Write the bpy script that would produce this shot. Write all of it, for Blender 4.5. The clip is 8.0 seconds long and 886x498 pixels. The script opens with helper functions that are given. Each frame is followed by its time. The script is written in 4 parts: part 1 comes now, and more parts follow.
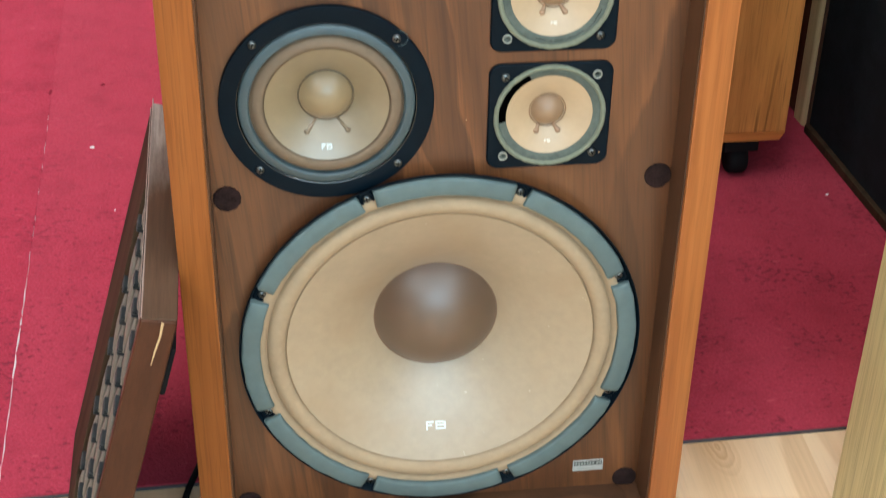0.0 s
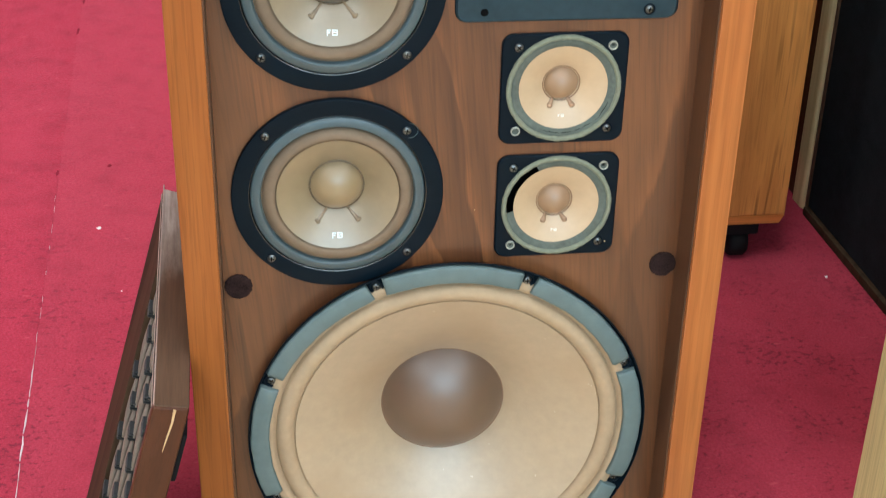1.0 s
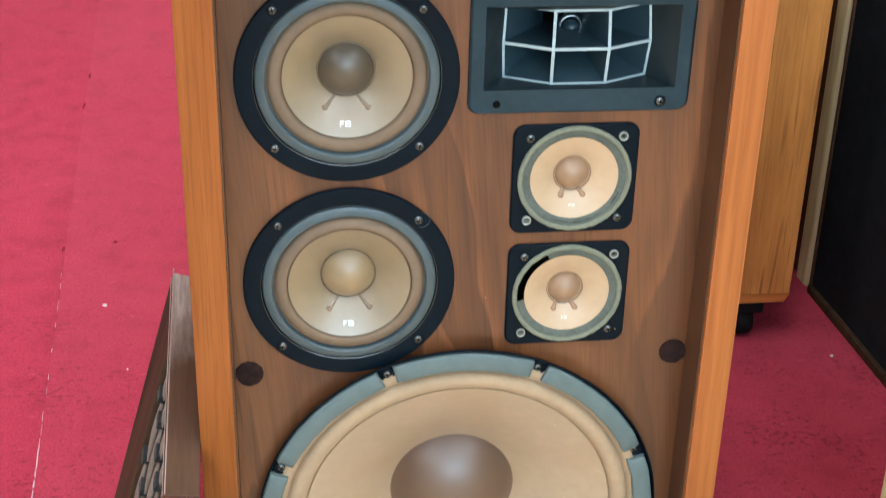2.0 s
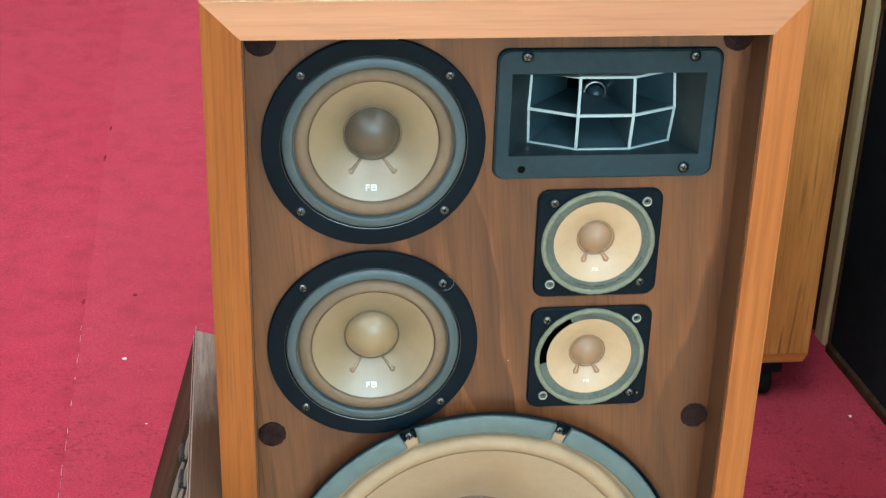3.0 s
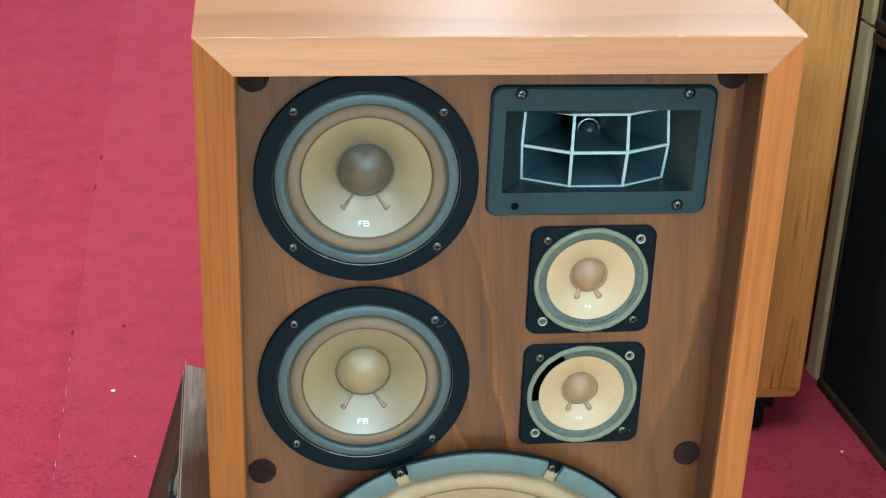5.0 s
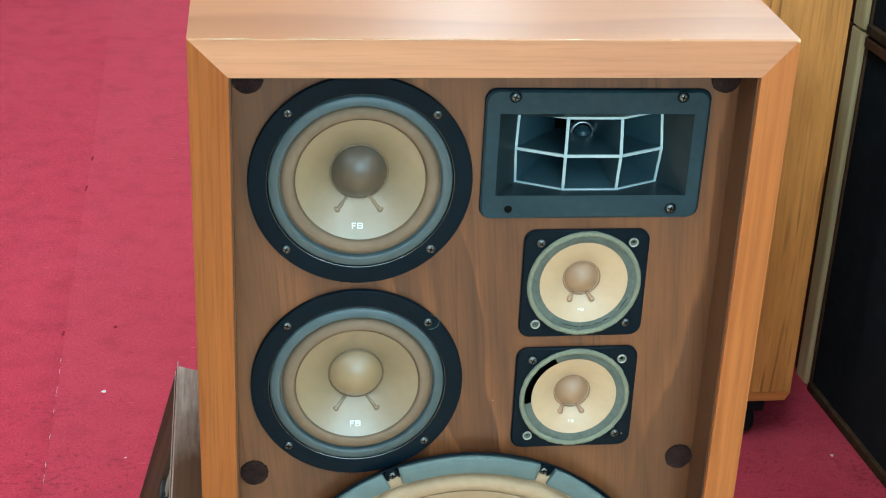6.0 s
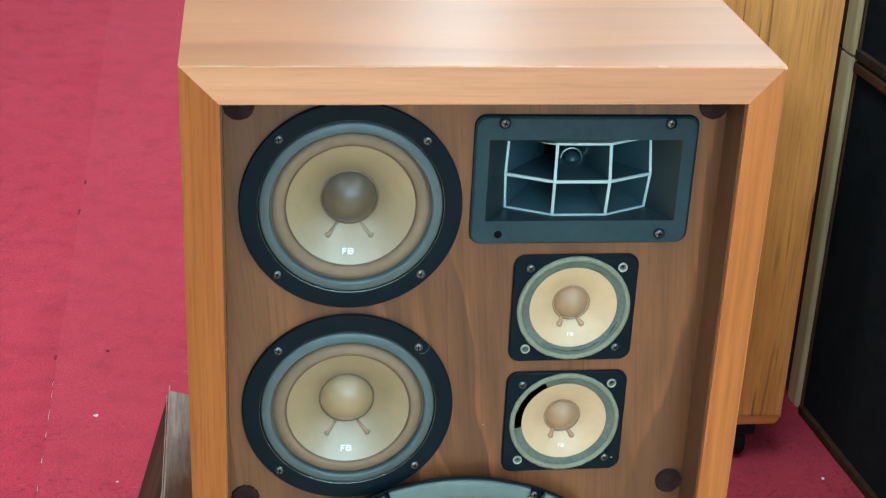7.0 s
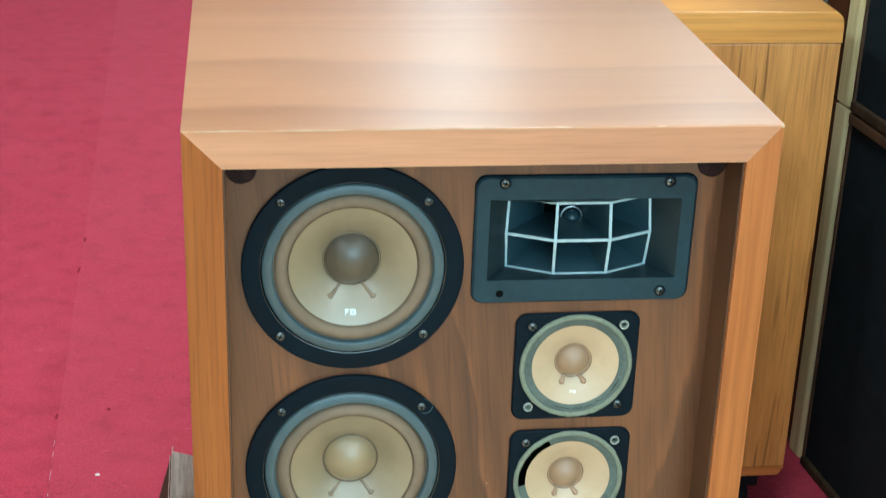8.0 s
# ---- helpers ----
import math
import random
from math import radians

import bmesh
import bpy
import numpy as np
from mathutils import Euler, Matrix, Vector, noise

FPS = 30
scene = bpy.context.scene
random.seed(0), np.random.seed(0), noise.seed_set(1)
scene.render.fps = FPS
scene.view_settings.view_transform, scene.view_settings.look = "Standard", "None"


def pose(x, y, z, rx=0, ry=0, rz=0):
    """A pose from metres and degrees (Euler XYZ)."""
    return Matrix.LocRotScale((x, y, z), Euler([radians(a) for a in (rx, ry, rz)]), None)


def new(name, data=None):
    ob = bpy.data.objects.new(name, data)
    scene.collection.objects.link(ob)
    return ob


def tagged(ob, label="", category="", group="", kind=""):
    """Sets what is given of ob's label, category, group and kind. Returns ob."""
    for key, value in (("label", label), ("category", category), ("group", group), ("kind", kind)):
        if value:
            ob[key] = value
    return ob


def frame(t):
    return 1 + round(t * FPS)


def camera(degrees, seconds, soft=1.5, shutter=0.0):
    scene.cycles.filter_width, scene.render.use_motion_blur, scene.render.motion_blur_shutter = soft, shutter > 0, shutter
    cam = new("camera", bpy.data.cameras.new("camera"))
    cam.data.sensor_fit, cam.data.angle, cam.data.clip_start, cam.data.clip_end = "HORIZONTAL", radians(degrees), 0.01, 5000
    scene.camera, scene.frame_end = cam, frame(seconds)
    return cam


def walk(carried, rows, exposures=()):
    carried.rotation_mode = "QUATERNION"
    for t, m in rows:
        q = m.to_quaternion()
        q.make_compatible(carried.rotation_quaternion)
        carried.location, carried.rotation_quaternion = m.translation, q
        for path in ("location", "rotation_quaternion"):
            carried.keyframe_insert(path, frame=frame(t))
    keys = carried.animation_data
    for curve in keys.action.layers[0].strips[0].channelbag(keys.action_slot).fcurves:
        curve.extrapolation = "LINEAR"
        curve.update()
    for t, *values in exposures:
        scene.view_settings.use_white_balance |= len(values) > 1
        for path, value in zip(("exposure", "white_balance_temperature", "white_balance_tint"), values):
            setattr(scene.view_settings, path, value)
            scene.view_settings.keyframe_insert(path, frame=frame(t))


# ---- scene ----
cam = camera(32.01, 8.0, soft=1.1, shutter=0.6)
PATH = [
    (0, (-0.1318, -1.0127, 1.0108), (56.265, 1.045, -7.091)),
    (0.5, (-0.1414, -1.0195, 1.0265), (57.793, 1.148, -7.280)),
    (1, (-0.1438, -1.0191, 1.0326), (58.861, 1.260, -7.256)),
    (1.5, (-0.1486, -1.0187, 1.0420), (59.894, 1.379, -7.292)),
    (2, (-0.1547, -1.0111, 1.0528), (61.153, 1.396, -7.331)),
    (2.2, (-0.1570, -1.0097, 1.0565), (61.614, 1.427, -7.334)),
    (3.3, (-0.1649, -1.0110, 1.0693), (63.308, 1.690, -6.568)),
    (3.5, (-0.1649, -1.0119, 1.0702), (63.627, 1.696, -6.505)),
    (4, (-0.1625, -1.0135, 1.0704), (64.106, 1.631, -6.521)),
    (4.5, (-0.1636, -1.0058, 1.0727), (63.996, 1.762, -6.750)),
    (5, (-0.1658, -1.0015, 1.0705), (63.904, 2.068, -7.175)),
    (6.5, (-0.1693, -1.0041, 1.0723), (64.177, 2.643, -7.713)),
    (7, (-0.1669, -1.0073, 1.0761), (64.832, 2.583, -7.823)),
    (7.5, (-0.1655, -1.0089, 1.0806), (65.578, 2.267, -7.902)),
    (8, (-0.1709, -1.0088, 1.0868), (66.615, 1.918, -7.861)),
]


def turned(eye, angles):
    """Camera pose: heading, tilt from straight down, then lean about its own axis."""
    tilt, lean, heading = angles
    return pose(*eye, tilt, 0, heading) @ pose(0, 0, 0, 0, 0, lean)


# the film's own brightness and colour drift: seconds, stops, kelvin, tint
DRIFT = [(0, 0.0, 6420, 9), (1, 0.07, 6420, 11.5), (2.2, 0.18, 6400, 15), (3.3, 0.14, 6120, 1), (5, 0.09, 5920, -2), (7, 0.06, 5790, -4), (8, 0.07, 5710, -6)]
walk(cam, [(t, turned(e, a)) for t, e, a in PATH], DRIFT)

# ---- light ----
world = bpy.data.worlds.new("room_air")
scene.world = world
world.use_nodes = True
world.node_tree.nodes["Background"].inputs["Color"].default_value = (0.80, 0.90, 1.0, 1)
world.node_tree.nodes["Background"].inputs["Strength"].default_value = 0.10


def area(name, m, sx, sy, power, color):
    d = bpy.data.lights.new(name, "AREA")
    d.shape, d.size, d.size_y, d.energy, d.color = "RECTANGLE", sx, sy, power, color
    ob = new(name, d)
    ob.matrix_basis = m
    return ob


COOL = (0.84, 0.94, 1.0)
# ceiling lamps: place and power
LAMPS = ((1.5, -1.6, 21), (1.5, 0.2, 21), (1.5, 2.0, 26), (1.5, 3.8, 13), (-0.08, -0.5, 22), (0.45, 2.0, 14), (0.45, 3.8, 10), (0.85, 5.6, 6), (0.95, 7.4, 6), (1.9, 5.6, 1.5), (-1.7, -1.6, 26), (-1.7, 0.2, 22), (-1.7, 2.0, 6), (-1.7, 3.8, 4), (-1.7, 5.6, 5))
for lx, ly, power in LAMPS:
    area("tube_glow", pose(lx, ly, 2.565), 0.16, 1.2, power, COOL)
# daylight through the shop window behind the viewer
WIN = (-0.9, 1.5, 0.85, 2.45)
area("window_daylight", pose((WIN[0] + WIN[1]) / 2, -3.17, (WIN[2] + WIN[3]) / 2, 90), WIN[1] - WIN[0], WIN[3] - WIN[2], 80, (0.61, 0.86, 1.0))


# ---- materials ----
def nodes_of(name, rough=0.5, metal=0.0, spec=0.5, coat=0.0, coat_rough=0.2, sheen=0.0):
    m = bpy.data.materials.new(name)
    m.use_nodes = True
    nt = m.node_tree
    b = nt.nodes["Principled BSDF"]
    b.inputs["Roughness"].default_value = rough
    b.inputs["Metallic"].default_value = metal
    b.inputs["Specular IOR Level"].default_value = spec
    b.inputs["Coat Weight"].default_value = coat
    b.inputs["Coat Roughness"].default_value = coat_rough
    b.inputs["Sheen Weight"].default_value = sheen
    return m, nt, b


def coords(nt, scale=(1, 1, 1), shift=True):
    tc = nt.nodes.new("ShaderNodeTexCoord")
    mp = nt.nodes.new("ShaderNodeMapping")
    mp.inputs["Scale"].default_value = scale
    nt.links.new(tc.outputs["Object"], mp.inputs["Vector"])
    if shift:
        oi = nt.nodes.new("ShaderNodeObjectInfo")
        mu = nt.nodes.new("ShaderNodeMath")
        mu.operation = "MULTIPLY"
        mu.inputs[1].default_value = 37.0
        nt.links.new(oi.outputs["Random"], mu.inputs[0])
        nt.links.new(mu.outputs[0], mp.inputs["Location"])
    return mp.outputs["Vector"]


def tex_noise(nt, vec, scale, detail=4, rough=0.55, dist=0.0):
    n = nt.nodes.new("ShaderNodeTexNoise")
    n.inputs["Scale"].default_value = scale
    n.inputs["Detail"].default_value = detail
    n.inputs["Roughness"].default_value = rough
    n.inputs["Distortion"].default_value = dist
    nt.links.new(vec, n.inputs["Vector"])
    return n.outputs["Fac"]


def calc(nt, op, a, b=0.0, clamp=False):
    n = nt.nodes.new("ShaderNodeMath")
    n.operation, n.use_clamp = op, clamp
    for i, v in enumerate((a, b)):
        if isinstance(v, (int, float)):
            n.inputs[i].default_value = v
        else:
            nt.links.new(v, n.inputs[i])
    return n.outputs[0]


def ramp(nt, fac, stops):
    r = nt.nodes.new("ShaderNodeValToRGB")
    e = r.color_ramp.elements
    while len(e) < len(stops):
        e.new(0.5)
    for el, (p, c) in zip(e, stops):
        el.position, el.color = p, (*c, 1)
    nt.links.new(fac, r.inputs["Fac"])
    return r.outputs["Color"]


def blend(nt, fac, a, b, mode="MIX"):
    n = nt.nodes.new("ShaderNodeMix")
    n.data_type, n.blend_type = "RGBA", mode
    for sock, v in ((n.inputs[0], fac), (n.inputs[6], a), (n.inputs[7], b)):
        if isinstance(v, tuple):
            sock.default_value = (*v, 1)
        elif isinstance(v, (int, float)):
            sock.default_value = v
        else:
            nt.links.new(v, sock)
    return n.outputs[2]


def bump(nt, b, height, strength, dist):
    n = nt.nodes.new("ShaderNodeBump")
    n.inputs["Strength"].default_value = strength
    n.inputs["Distance"].default_value = dist
    nt.links.new(height, n.inputs["Height"])
    nt.links.new(n.outputs["Normal"], b.inputs["Normal"])


def wood(name, dark, mid, light, axis, size=7.0, rough=0.4, coat=0.0, coat_rough=0.25, coat_ior=1.5, long=0.10, lines=0.2, streak=0.35, bands=5.0, flame=None, pore=0.1, slant=0.0, knot=None, spec=0.5, rings=None, relief=0.06, spread=0.16, dash=0.0, blotch=0.0):
    """Veneer whose grain runs along the axis (0, 1 or 2): broad figure, growth rings with one sharp side, streaks and pores."""
    m, nt, b = nodes_of(name, rough=rough, spec=spec, coat=coat, coat_rough=coat_rough)
    b.inputs["Coat IOR"].default_value = coat_ior
    base = coords(nt)
    if slant:
        rot = nt.nodes.new("ShaderNodeMapping")
        rot.inputs["Rotation"].default_value = (0, radians(slant), 0)
        nt.links.new(base, rot.inputs["Vector"])
        base = rot.outputs["Vector"]

    def along(k):
        mp = nt.nodes.new("ShaderNodeMapping")
        sc = [1.0, 1.0, 1.0]
        sc[axis] = k
        mp.inputs["Scale"].default_value = sc
        nt.links.new(base, mp.inputs["Vector"])
        return mp.outputs["Vector"]
    v, v2 = along(long), along(0.04)
    broad = tex_noise(nt, v, size, 3, 0.5, 0.4)
    figure = tex_noise(nt, along(long * 0.9), size * 0.75, 2, 0.35, 0.5)
    jitter = tex_noise(nt, v2, 160, 3, 0.6)
    growth = calc(nt, "FRACT", calc(nt, "ADD", calc(nt, "MULTIPLY", figure, bands * 2.0), calc(nt, "MULTIPLY", jitter, 0.16)))
    growth = ramp(nt, growth, ((0.0, (1, 1, 1)), (0.55, (0.62,) * 3), (0.92, (0.0,) * 3), (1.0, (0.9,) * 3)))
    fine = tex_noise(nt, v2, 95, 4, 0.7)
    parts_sum = calc(nt, "ADD", calc(nt, "MULTIPLY", broad, max(0.0, 1.0 - lines - streak)), calc(nt, "ADD", calc(nt, "MULTIPLY", growth, lines), calc(nt, "MULTIPLY", fine, streak)))
    c = ramp(nt, parts_sum, ((0.5 - spread, dark), (0.5, mid), (0.5 + spread, light)))
    if flame:
        fl = tex_noise(nt, along(0.25), 9.0, 2, 0.45, 1.1)
        edge = calc(nt, "FRACT", calc(nt, "ADD", calc(nt, "MULTIPLY", fl, 3.6), calc(nt, "MULTIPLY", jitter, 0.25)))
        edge = calc(nt, "MULTIPLY", ramp(nt, edge, ((0.0, (0, 0, 0)), (0.5, (0.15,) * 3), (0.9, (1, 1, 1)), (0.97, (0, 0, 0)))), ramp(nt, tex_noise(nt, along(0.5), 5.0, 2), ((0.36, (0.1,) * 3), (0.5, (1, 1, 1)))))
        c = blend(nt, calc(nt, "MULTIPLY", calc(nt, "MULTIPLY", edge, ramp(nt, fine, ((0.3, (0.45,) * 3), (0.6, (1, 1, 1))))), 0.64), c, flame)
    if rings:
        # late-wood lines across the board: each ring has its own width and depth of colour
        across, freq, wander, depth = rings
        sp = nt.nodes.new("ShaderNodeSeparateXYZ")
        nt.links.new(base, sp.inputs[0])
        warp = calc(nt, "MULTIPLY", tex_noise(nt, along(0.16), 9.0, 2, 0.45, 0.3), wander)
        u = calc(nt, "ADD", calc(nt, "ADD", calc(nt, "MULTIPLY", sp.outputs[across], freq), warp), calc(nt, "MULTIPLY", jitter, 0.12))
        wn = nt.nodes.new("ShaderNodeTexWhiteNoise")
        wn.noise_dimensions = "1D"
        nt.links.new(calc(nt, "FLOOR", u), wn.inputs["W"])
        line = ramp(nt, calc(nt, "FRACT", u), ((0.0, (0, 0, 0)), (0.35, (0.12,) * 3), (0.86, (1, 1, 1)), (0.985, (0, 0, 0))))
        amount = calc(nt, "MULTIPLY", calc(nt, "MULTIPLY", line, calc(nt, "ADD", calc(nt, "MULTIPLY", wn.outputs["Value"], 0.85), 0.15)), depth)
        c = blend(nt, amount, c, tuple(0.55 * v for v in dark))
    if knot:
        kx, ky, kc = knot
        tc = nt.nodes.new("ShaderNodeTexCoord")
        sep = nt.nodes.new("ShaderNodeSeparateXYZ")
        nt.links.new(tc.outputs["Object"], sep.inputs[0])
        dx = calc(nt, "SUBTRACT", calc(nt, "SUBTRACT", sep.outputs[0], kx), calc(nt, "MULTIPLY", calc(nt, "SUBTRACT", sep.outputs[1], ky), -0.08))
        dy = calc(nt, "MULTIPLY", calc(nt, "SUBTRACT", sep.outputs[1], ky), 0.42)
        wob = calc(nt, "MULTIPLY", tex_noise(nt, tc.outputs["Object"], 60, 2), 0.004)
        dist = calc(nt, "ADD", calc(nt, "SQRT", calc(nt, "ADD", calc(nt, "MULTIPLY", dx, dx), calc(nt, "MULTIPLY", dy, dy))), wob)
        ring = ramp(nt, calc(nt, "FRACT", calc(nt, "MULTIPLY", dist, 190.0)), ((0.0, (0, 0, 0)), (0.75, (1, 1, 1)), (1.0, (0, 0, 0))))
        near = ramp(nt, calc(nt, "MULTIPLY", dist, 30.0), ((0.25, (1, 1, 1)), (0.75, (0, 0, 0))))
        c = blend(nt, calc(nt, "MULTIPLY", calc(nt, "MULTIPLY", ring, near), 0.6), c, kc)
    patch = tex_noise(nt, coords(nt, (1, 1, 1)), 4.0, 3)
    if blotch:
        cloud = ramp(nt, tex_noise(nt, along(0.35), 11.0, 4, 0.6, 0.6), ((0.36, (1, 1, 1)), (0.60, (0, 0, 0))))
        c = blend(nt, calc(nt, "MULTIPLY", cloud, blotch), c, tuple(0.7 * k for k in dark))
    if dash:
        # short dark vessels that come in groups
        marks = ramp(nt, tex_noise(nt, along(0.055), 190, 1, 0.4), ((0.30, (1, 1, 1)), (0.40, (0, 0, 0))))
        groups = ramp(nt, tex_noise(nt, along(0.25), 16.0, 3, 0.6), ((0.42, (0, 0, 0)), (0.60, (1, 1, 1))))
        c = blend(nt, calc(nt, "MULTIPLY", calc(nt, "MULTIPLY", marks, groups), dash), c, tuple(0.42 * k for k in dark))
    pores = ramp(nt, tex_noise(nt, along(0.035), 420, 2, 0.5), ((0.36, (1 - pore,) * 3), (0.5, (1, 1, 1))))
    c = blend(nt, 1.0, c, pores, "MULTIPLY")
    nt.links.new(c, b.inputs["Base Color"])
    rr = nt.nodes.new("ShaderNodeMapRange")
    rr.inputs["To Min"].default_value, rr.inputs["To Max"].default_value = rough - 0.08, rough + 0.1
    nt.links.new(patch, rr.inputs["Value"])
    nt.links.new(rr.outputs[0], b.inputs["Roughness"])
    bump(nt, b, fine, relief, 0.0005)
    return m


def plain(name, color, rough=0.5, metal=0.0, vary=0.15, size=60.0, relief=0.1, spec=0.5, sheen=0.0, coat=0.0, coat_rough=0.2, second=None, specks=False, coat_ior=1.5):
    """Paint, plastic, paper or metal with fine grain and large soft stains."""
    m, nt, b = nodes_of(name, rough, metal, spec, coat=coat, coat_rough=coat_rough, sheen=sheen)
    b.inputs["Coat IOR"].default_value = coat_ior
    v = coords(nt)
    n1 = tex_noise(nt, v, size, 5, 0.6)
    n2 = tex_noise(nt, v, size * 0.12, 3, 0.5)
    low = tuple(max(0.0, c * (1 - vary)) for c in color)
    high = tuple(min(1.0, c * (1 + vary)) for c in color)
    c = ramp(nt, calc(nt, "ADD", calc(nt, "MULTIPLY", n1, 0.5), calc(nt, "MULTIPLY", n2, 0.5)), ((0.3, low), (0.7, high)))
    if second:
        c = blend(nt, calc(nt, "MULTIPLY", ramp(nt, n2, ((0.48, (0, 0, 0)), (0.7, (1, 1, 1)))), 0.6), c, second)
    if specks:
        dots = ramp(nt, tex_noise(nt, v, 210, 1, 0.4), ((0.80, (0, 0, 0)), (0.815, (1, 1, 1))))
        c = blend(nt, calc(nt, "MULTIPLY", dots, 0.35), c, (0.75, 0.68, 0.55))
    nt.links.new(c, b.inputs["Base Color"])
    bump(nt, b, n1, relief, 0.0008)
    return m


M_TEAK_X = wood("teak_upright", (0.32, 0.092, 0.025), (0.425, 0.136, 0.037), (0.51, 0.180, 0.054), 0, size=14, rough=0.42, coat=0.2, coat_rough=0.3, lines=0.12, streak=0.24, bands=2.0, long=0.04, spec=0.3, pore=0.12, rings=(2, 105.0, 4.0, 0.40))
M_TEAK_F = wood("teak_top_lip", (0.36, 0.143, 0.060), (0.435, 0.186, 0.083), (0.50, 0.228, 0.110), 0, size=14, rough=0.5, coat=0.12, coat_rough=0.35, lines=0.12, streak=0.2, bands=2.0, long=0.04, spec=0.25, pore=0.10, rings=(2, 80.0, 2.4, 0.34))
M_TEAK_T = wood("teak_top", (0.33, 0.133, 0.050), (0.395, 0.171, 0.071), (0.45, 0.208, 0.093), 0, size=7.0, rough=0.45, coat=0.85, coat_rough=0.29, coat_ior=1.55, lines=0.10, streak=0.12, bands=1.2, long=0.05, spec=0.3, pore=0.04, relief=0.012, spread=0.13, rings=(1, 12.0, 2.6, 0.34))
# left upright: same teak with a darker colour, as less light falls there
M_TEAK_L = wood("teak_shaded_upright", (0.215, 0.060, 0.012), (0.278, 0.082, 0.0175), (0.33, 0.105, 0.024), 0, size=12, rough=0.45, coat=0.08, coat_rough=0.3, lines=0.10, streak=0.34, bands=2, long=0.04, spec=0.22, pore=0.18, rings=(2, 90.0, 2.2, 0.32))
M_WALNUT = wood("walnut_baffle", (0.078, 0.0255, 0.0087), (0.118, 0.0415, 0.0140), (0.158, 0.0575, 0.0198), 2, size=9, rough=0.42, coat=0.10, lines=0.10, streak=0.20, bands=2.0, spread=0.12, flame=(0.285, 0.102, 0.033), pore=0.16, slant=5.0, rings=(0, 17.0, 9.0, 0.42), dash=0.4)
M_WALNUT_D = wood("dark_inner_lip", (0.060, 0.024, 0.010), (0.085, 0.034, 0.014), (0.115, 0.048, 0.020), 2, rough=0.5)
M_GOLD = wood("honey_pine", (0.46, 0.172, 0.040), (0.66, 0.282, 0.072), (0.78, 0.368, 0.108), 2, size=9, rough=0.4, coat=0.2, lines=0.08, streak=0.26, bands=1.2, pore=0.16, long=0.12, spread=0.13, rings=(0, 14.0, 3.0, 0.24), dash=0.75, blotch=0.45)
M_GOLD_X = wood("honey_pine_across", (0.60, 0.235, 0.044), (0.76, 0.335, 0.076), (0.84, 0.42, 0.115), 0, size=14, rough=0.38, coat=0.25, lines=0.08, streak=0.3, long=0.05, bands=1.5, rings=(2, 70.0, 3.0, 0.34))
M_OAK = wood("pale_oak_side", (0.47, 0.375, 0.18), (0.59, 0.485, 0.245), (0.67, 0.56, 0.30), 2, size=9, rough=0.5, lines=0.08, streak=0.45, pore=0.2, rings=(1, 70.0, 3.0, 0.22))
M_TAN = wood("tan_trim", (0.52, 0.40, 0.20), (0.65, 0.52, 0.27), (0.74, 0.61, 0.34), 2, rough=0.5, spec=0.2)
M_MAHOG = wood("mahogany_frame", (0.040, 0.013, 0.0055), (0.059, 0.019, 0.008), (0.082, 0.027, 0.0115), 2, rough=0.5, coat=0.12, coat_rough=0.30, spec=0.15)
M_MAHOG_D = wood("mahogany_dark_face", (0.034, 0.020, 0.011), (0.050, 0.030, 0.017), (0.070, 0.042, 0.024), 2, rough=0.65, coat=0.0, spec=0.1)
M_UMBER = wood("umber_moulding", (0.05, 0.022, 0.011), (0.075, 0.034, 0.017), (0.11, 0.050, 0.026), 2, rough=0.5)
M_LAM = wood("pale_laminate", (0.66, 0.415, 0.225), (0.80, 0.545, 0.325), (0.88, 0.635, 0.405), 1, size=8, rough=0.35, coat=0.15, lines=0.22, streak=0.22, bands=3.0, pore=0.04, long=0.16, knot=(0.2885, 0.118, (0.50, 0.26, 0.11)))
M_BLACK = plain("black_satin_flange", (0.0020, 0.0070, 0.0125), 0.45, vary=0.25, relief=0.05, spec=0.09)
M_PLASTIC = plain("blue_black_plastic", (0.0155, 0.036, 0.048), 0.5, vary=0.25, size=140, relief=0.12, spec=0.22)
M_HORN = plain("dark_horn_shell", (0.027, 0.056, 0.072), 0.32, vary=0.2, spec=0.4)
# horn shell again, its colour lowered for the shaded mouth walls
M_FLARE = plain("shaded_horn_flare", (0.013, 0.023, 0.028), 0.4, vary=0.2, spec=0.3)
M_CLOTH_B = plain("black_grille_cloth", (0.0098, 0.0138, 0.0165), 0.9, vary=0.4, size=400, relief=0.4, spec=0.15)
M_GASKET = plain("grey_green_gasket", (0.112, 0.160, 0.162), 0.7, vary=0.16, size=90, relief=0.35, second=(0.075, 0.108, 0.112))
M_RING = plain("blue_grey_ring", (0.052, 0.082, 0.094), 0.38, vary=0.2)
M_PAPER = plain("tan_paper_cone", (0.385, 0.292, 0.192), 0.5, vary=0.12, size=120, relief=0.15, second=(0.32, 0.215, 0.12), coat=1.0, coat_rough=0.42, specks=True, coat_ior=1.75)
M_PAPER_M = plain("olive_paper_cone", (0.225, 0.168, 0.094), 0.5, vary=0.12, size=120, relief=0.12, coat=1.0, coat_rough=0.38, coat_ior=1.9)
M_PAPER_T = plain("peach_paper_cone", (0.50, 0.355, 0.220), 0.5, vary=0.08, size=120, relief=0.12, coat=0.7, coat_rough=0.38)
M_EDGE = plain("tan_cloth_surround", (0.39, 0.282, 0.178), 0.8, vary=0.12, size=150, relief=0.2)
M_EDGE_M = plain("brown_cloth_surround", (0.185, 0.128, 0.082), 0.75, vary=0.14, size=150, relief=0.2, second=(0.13, 0.09, 0.058))
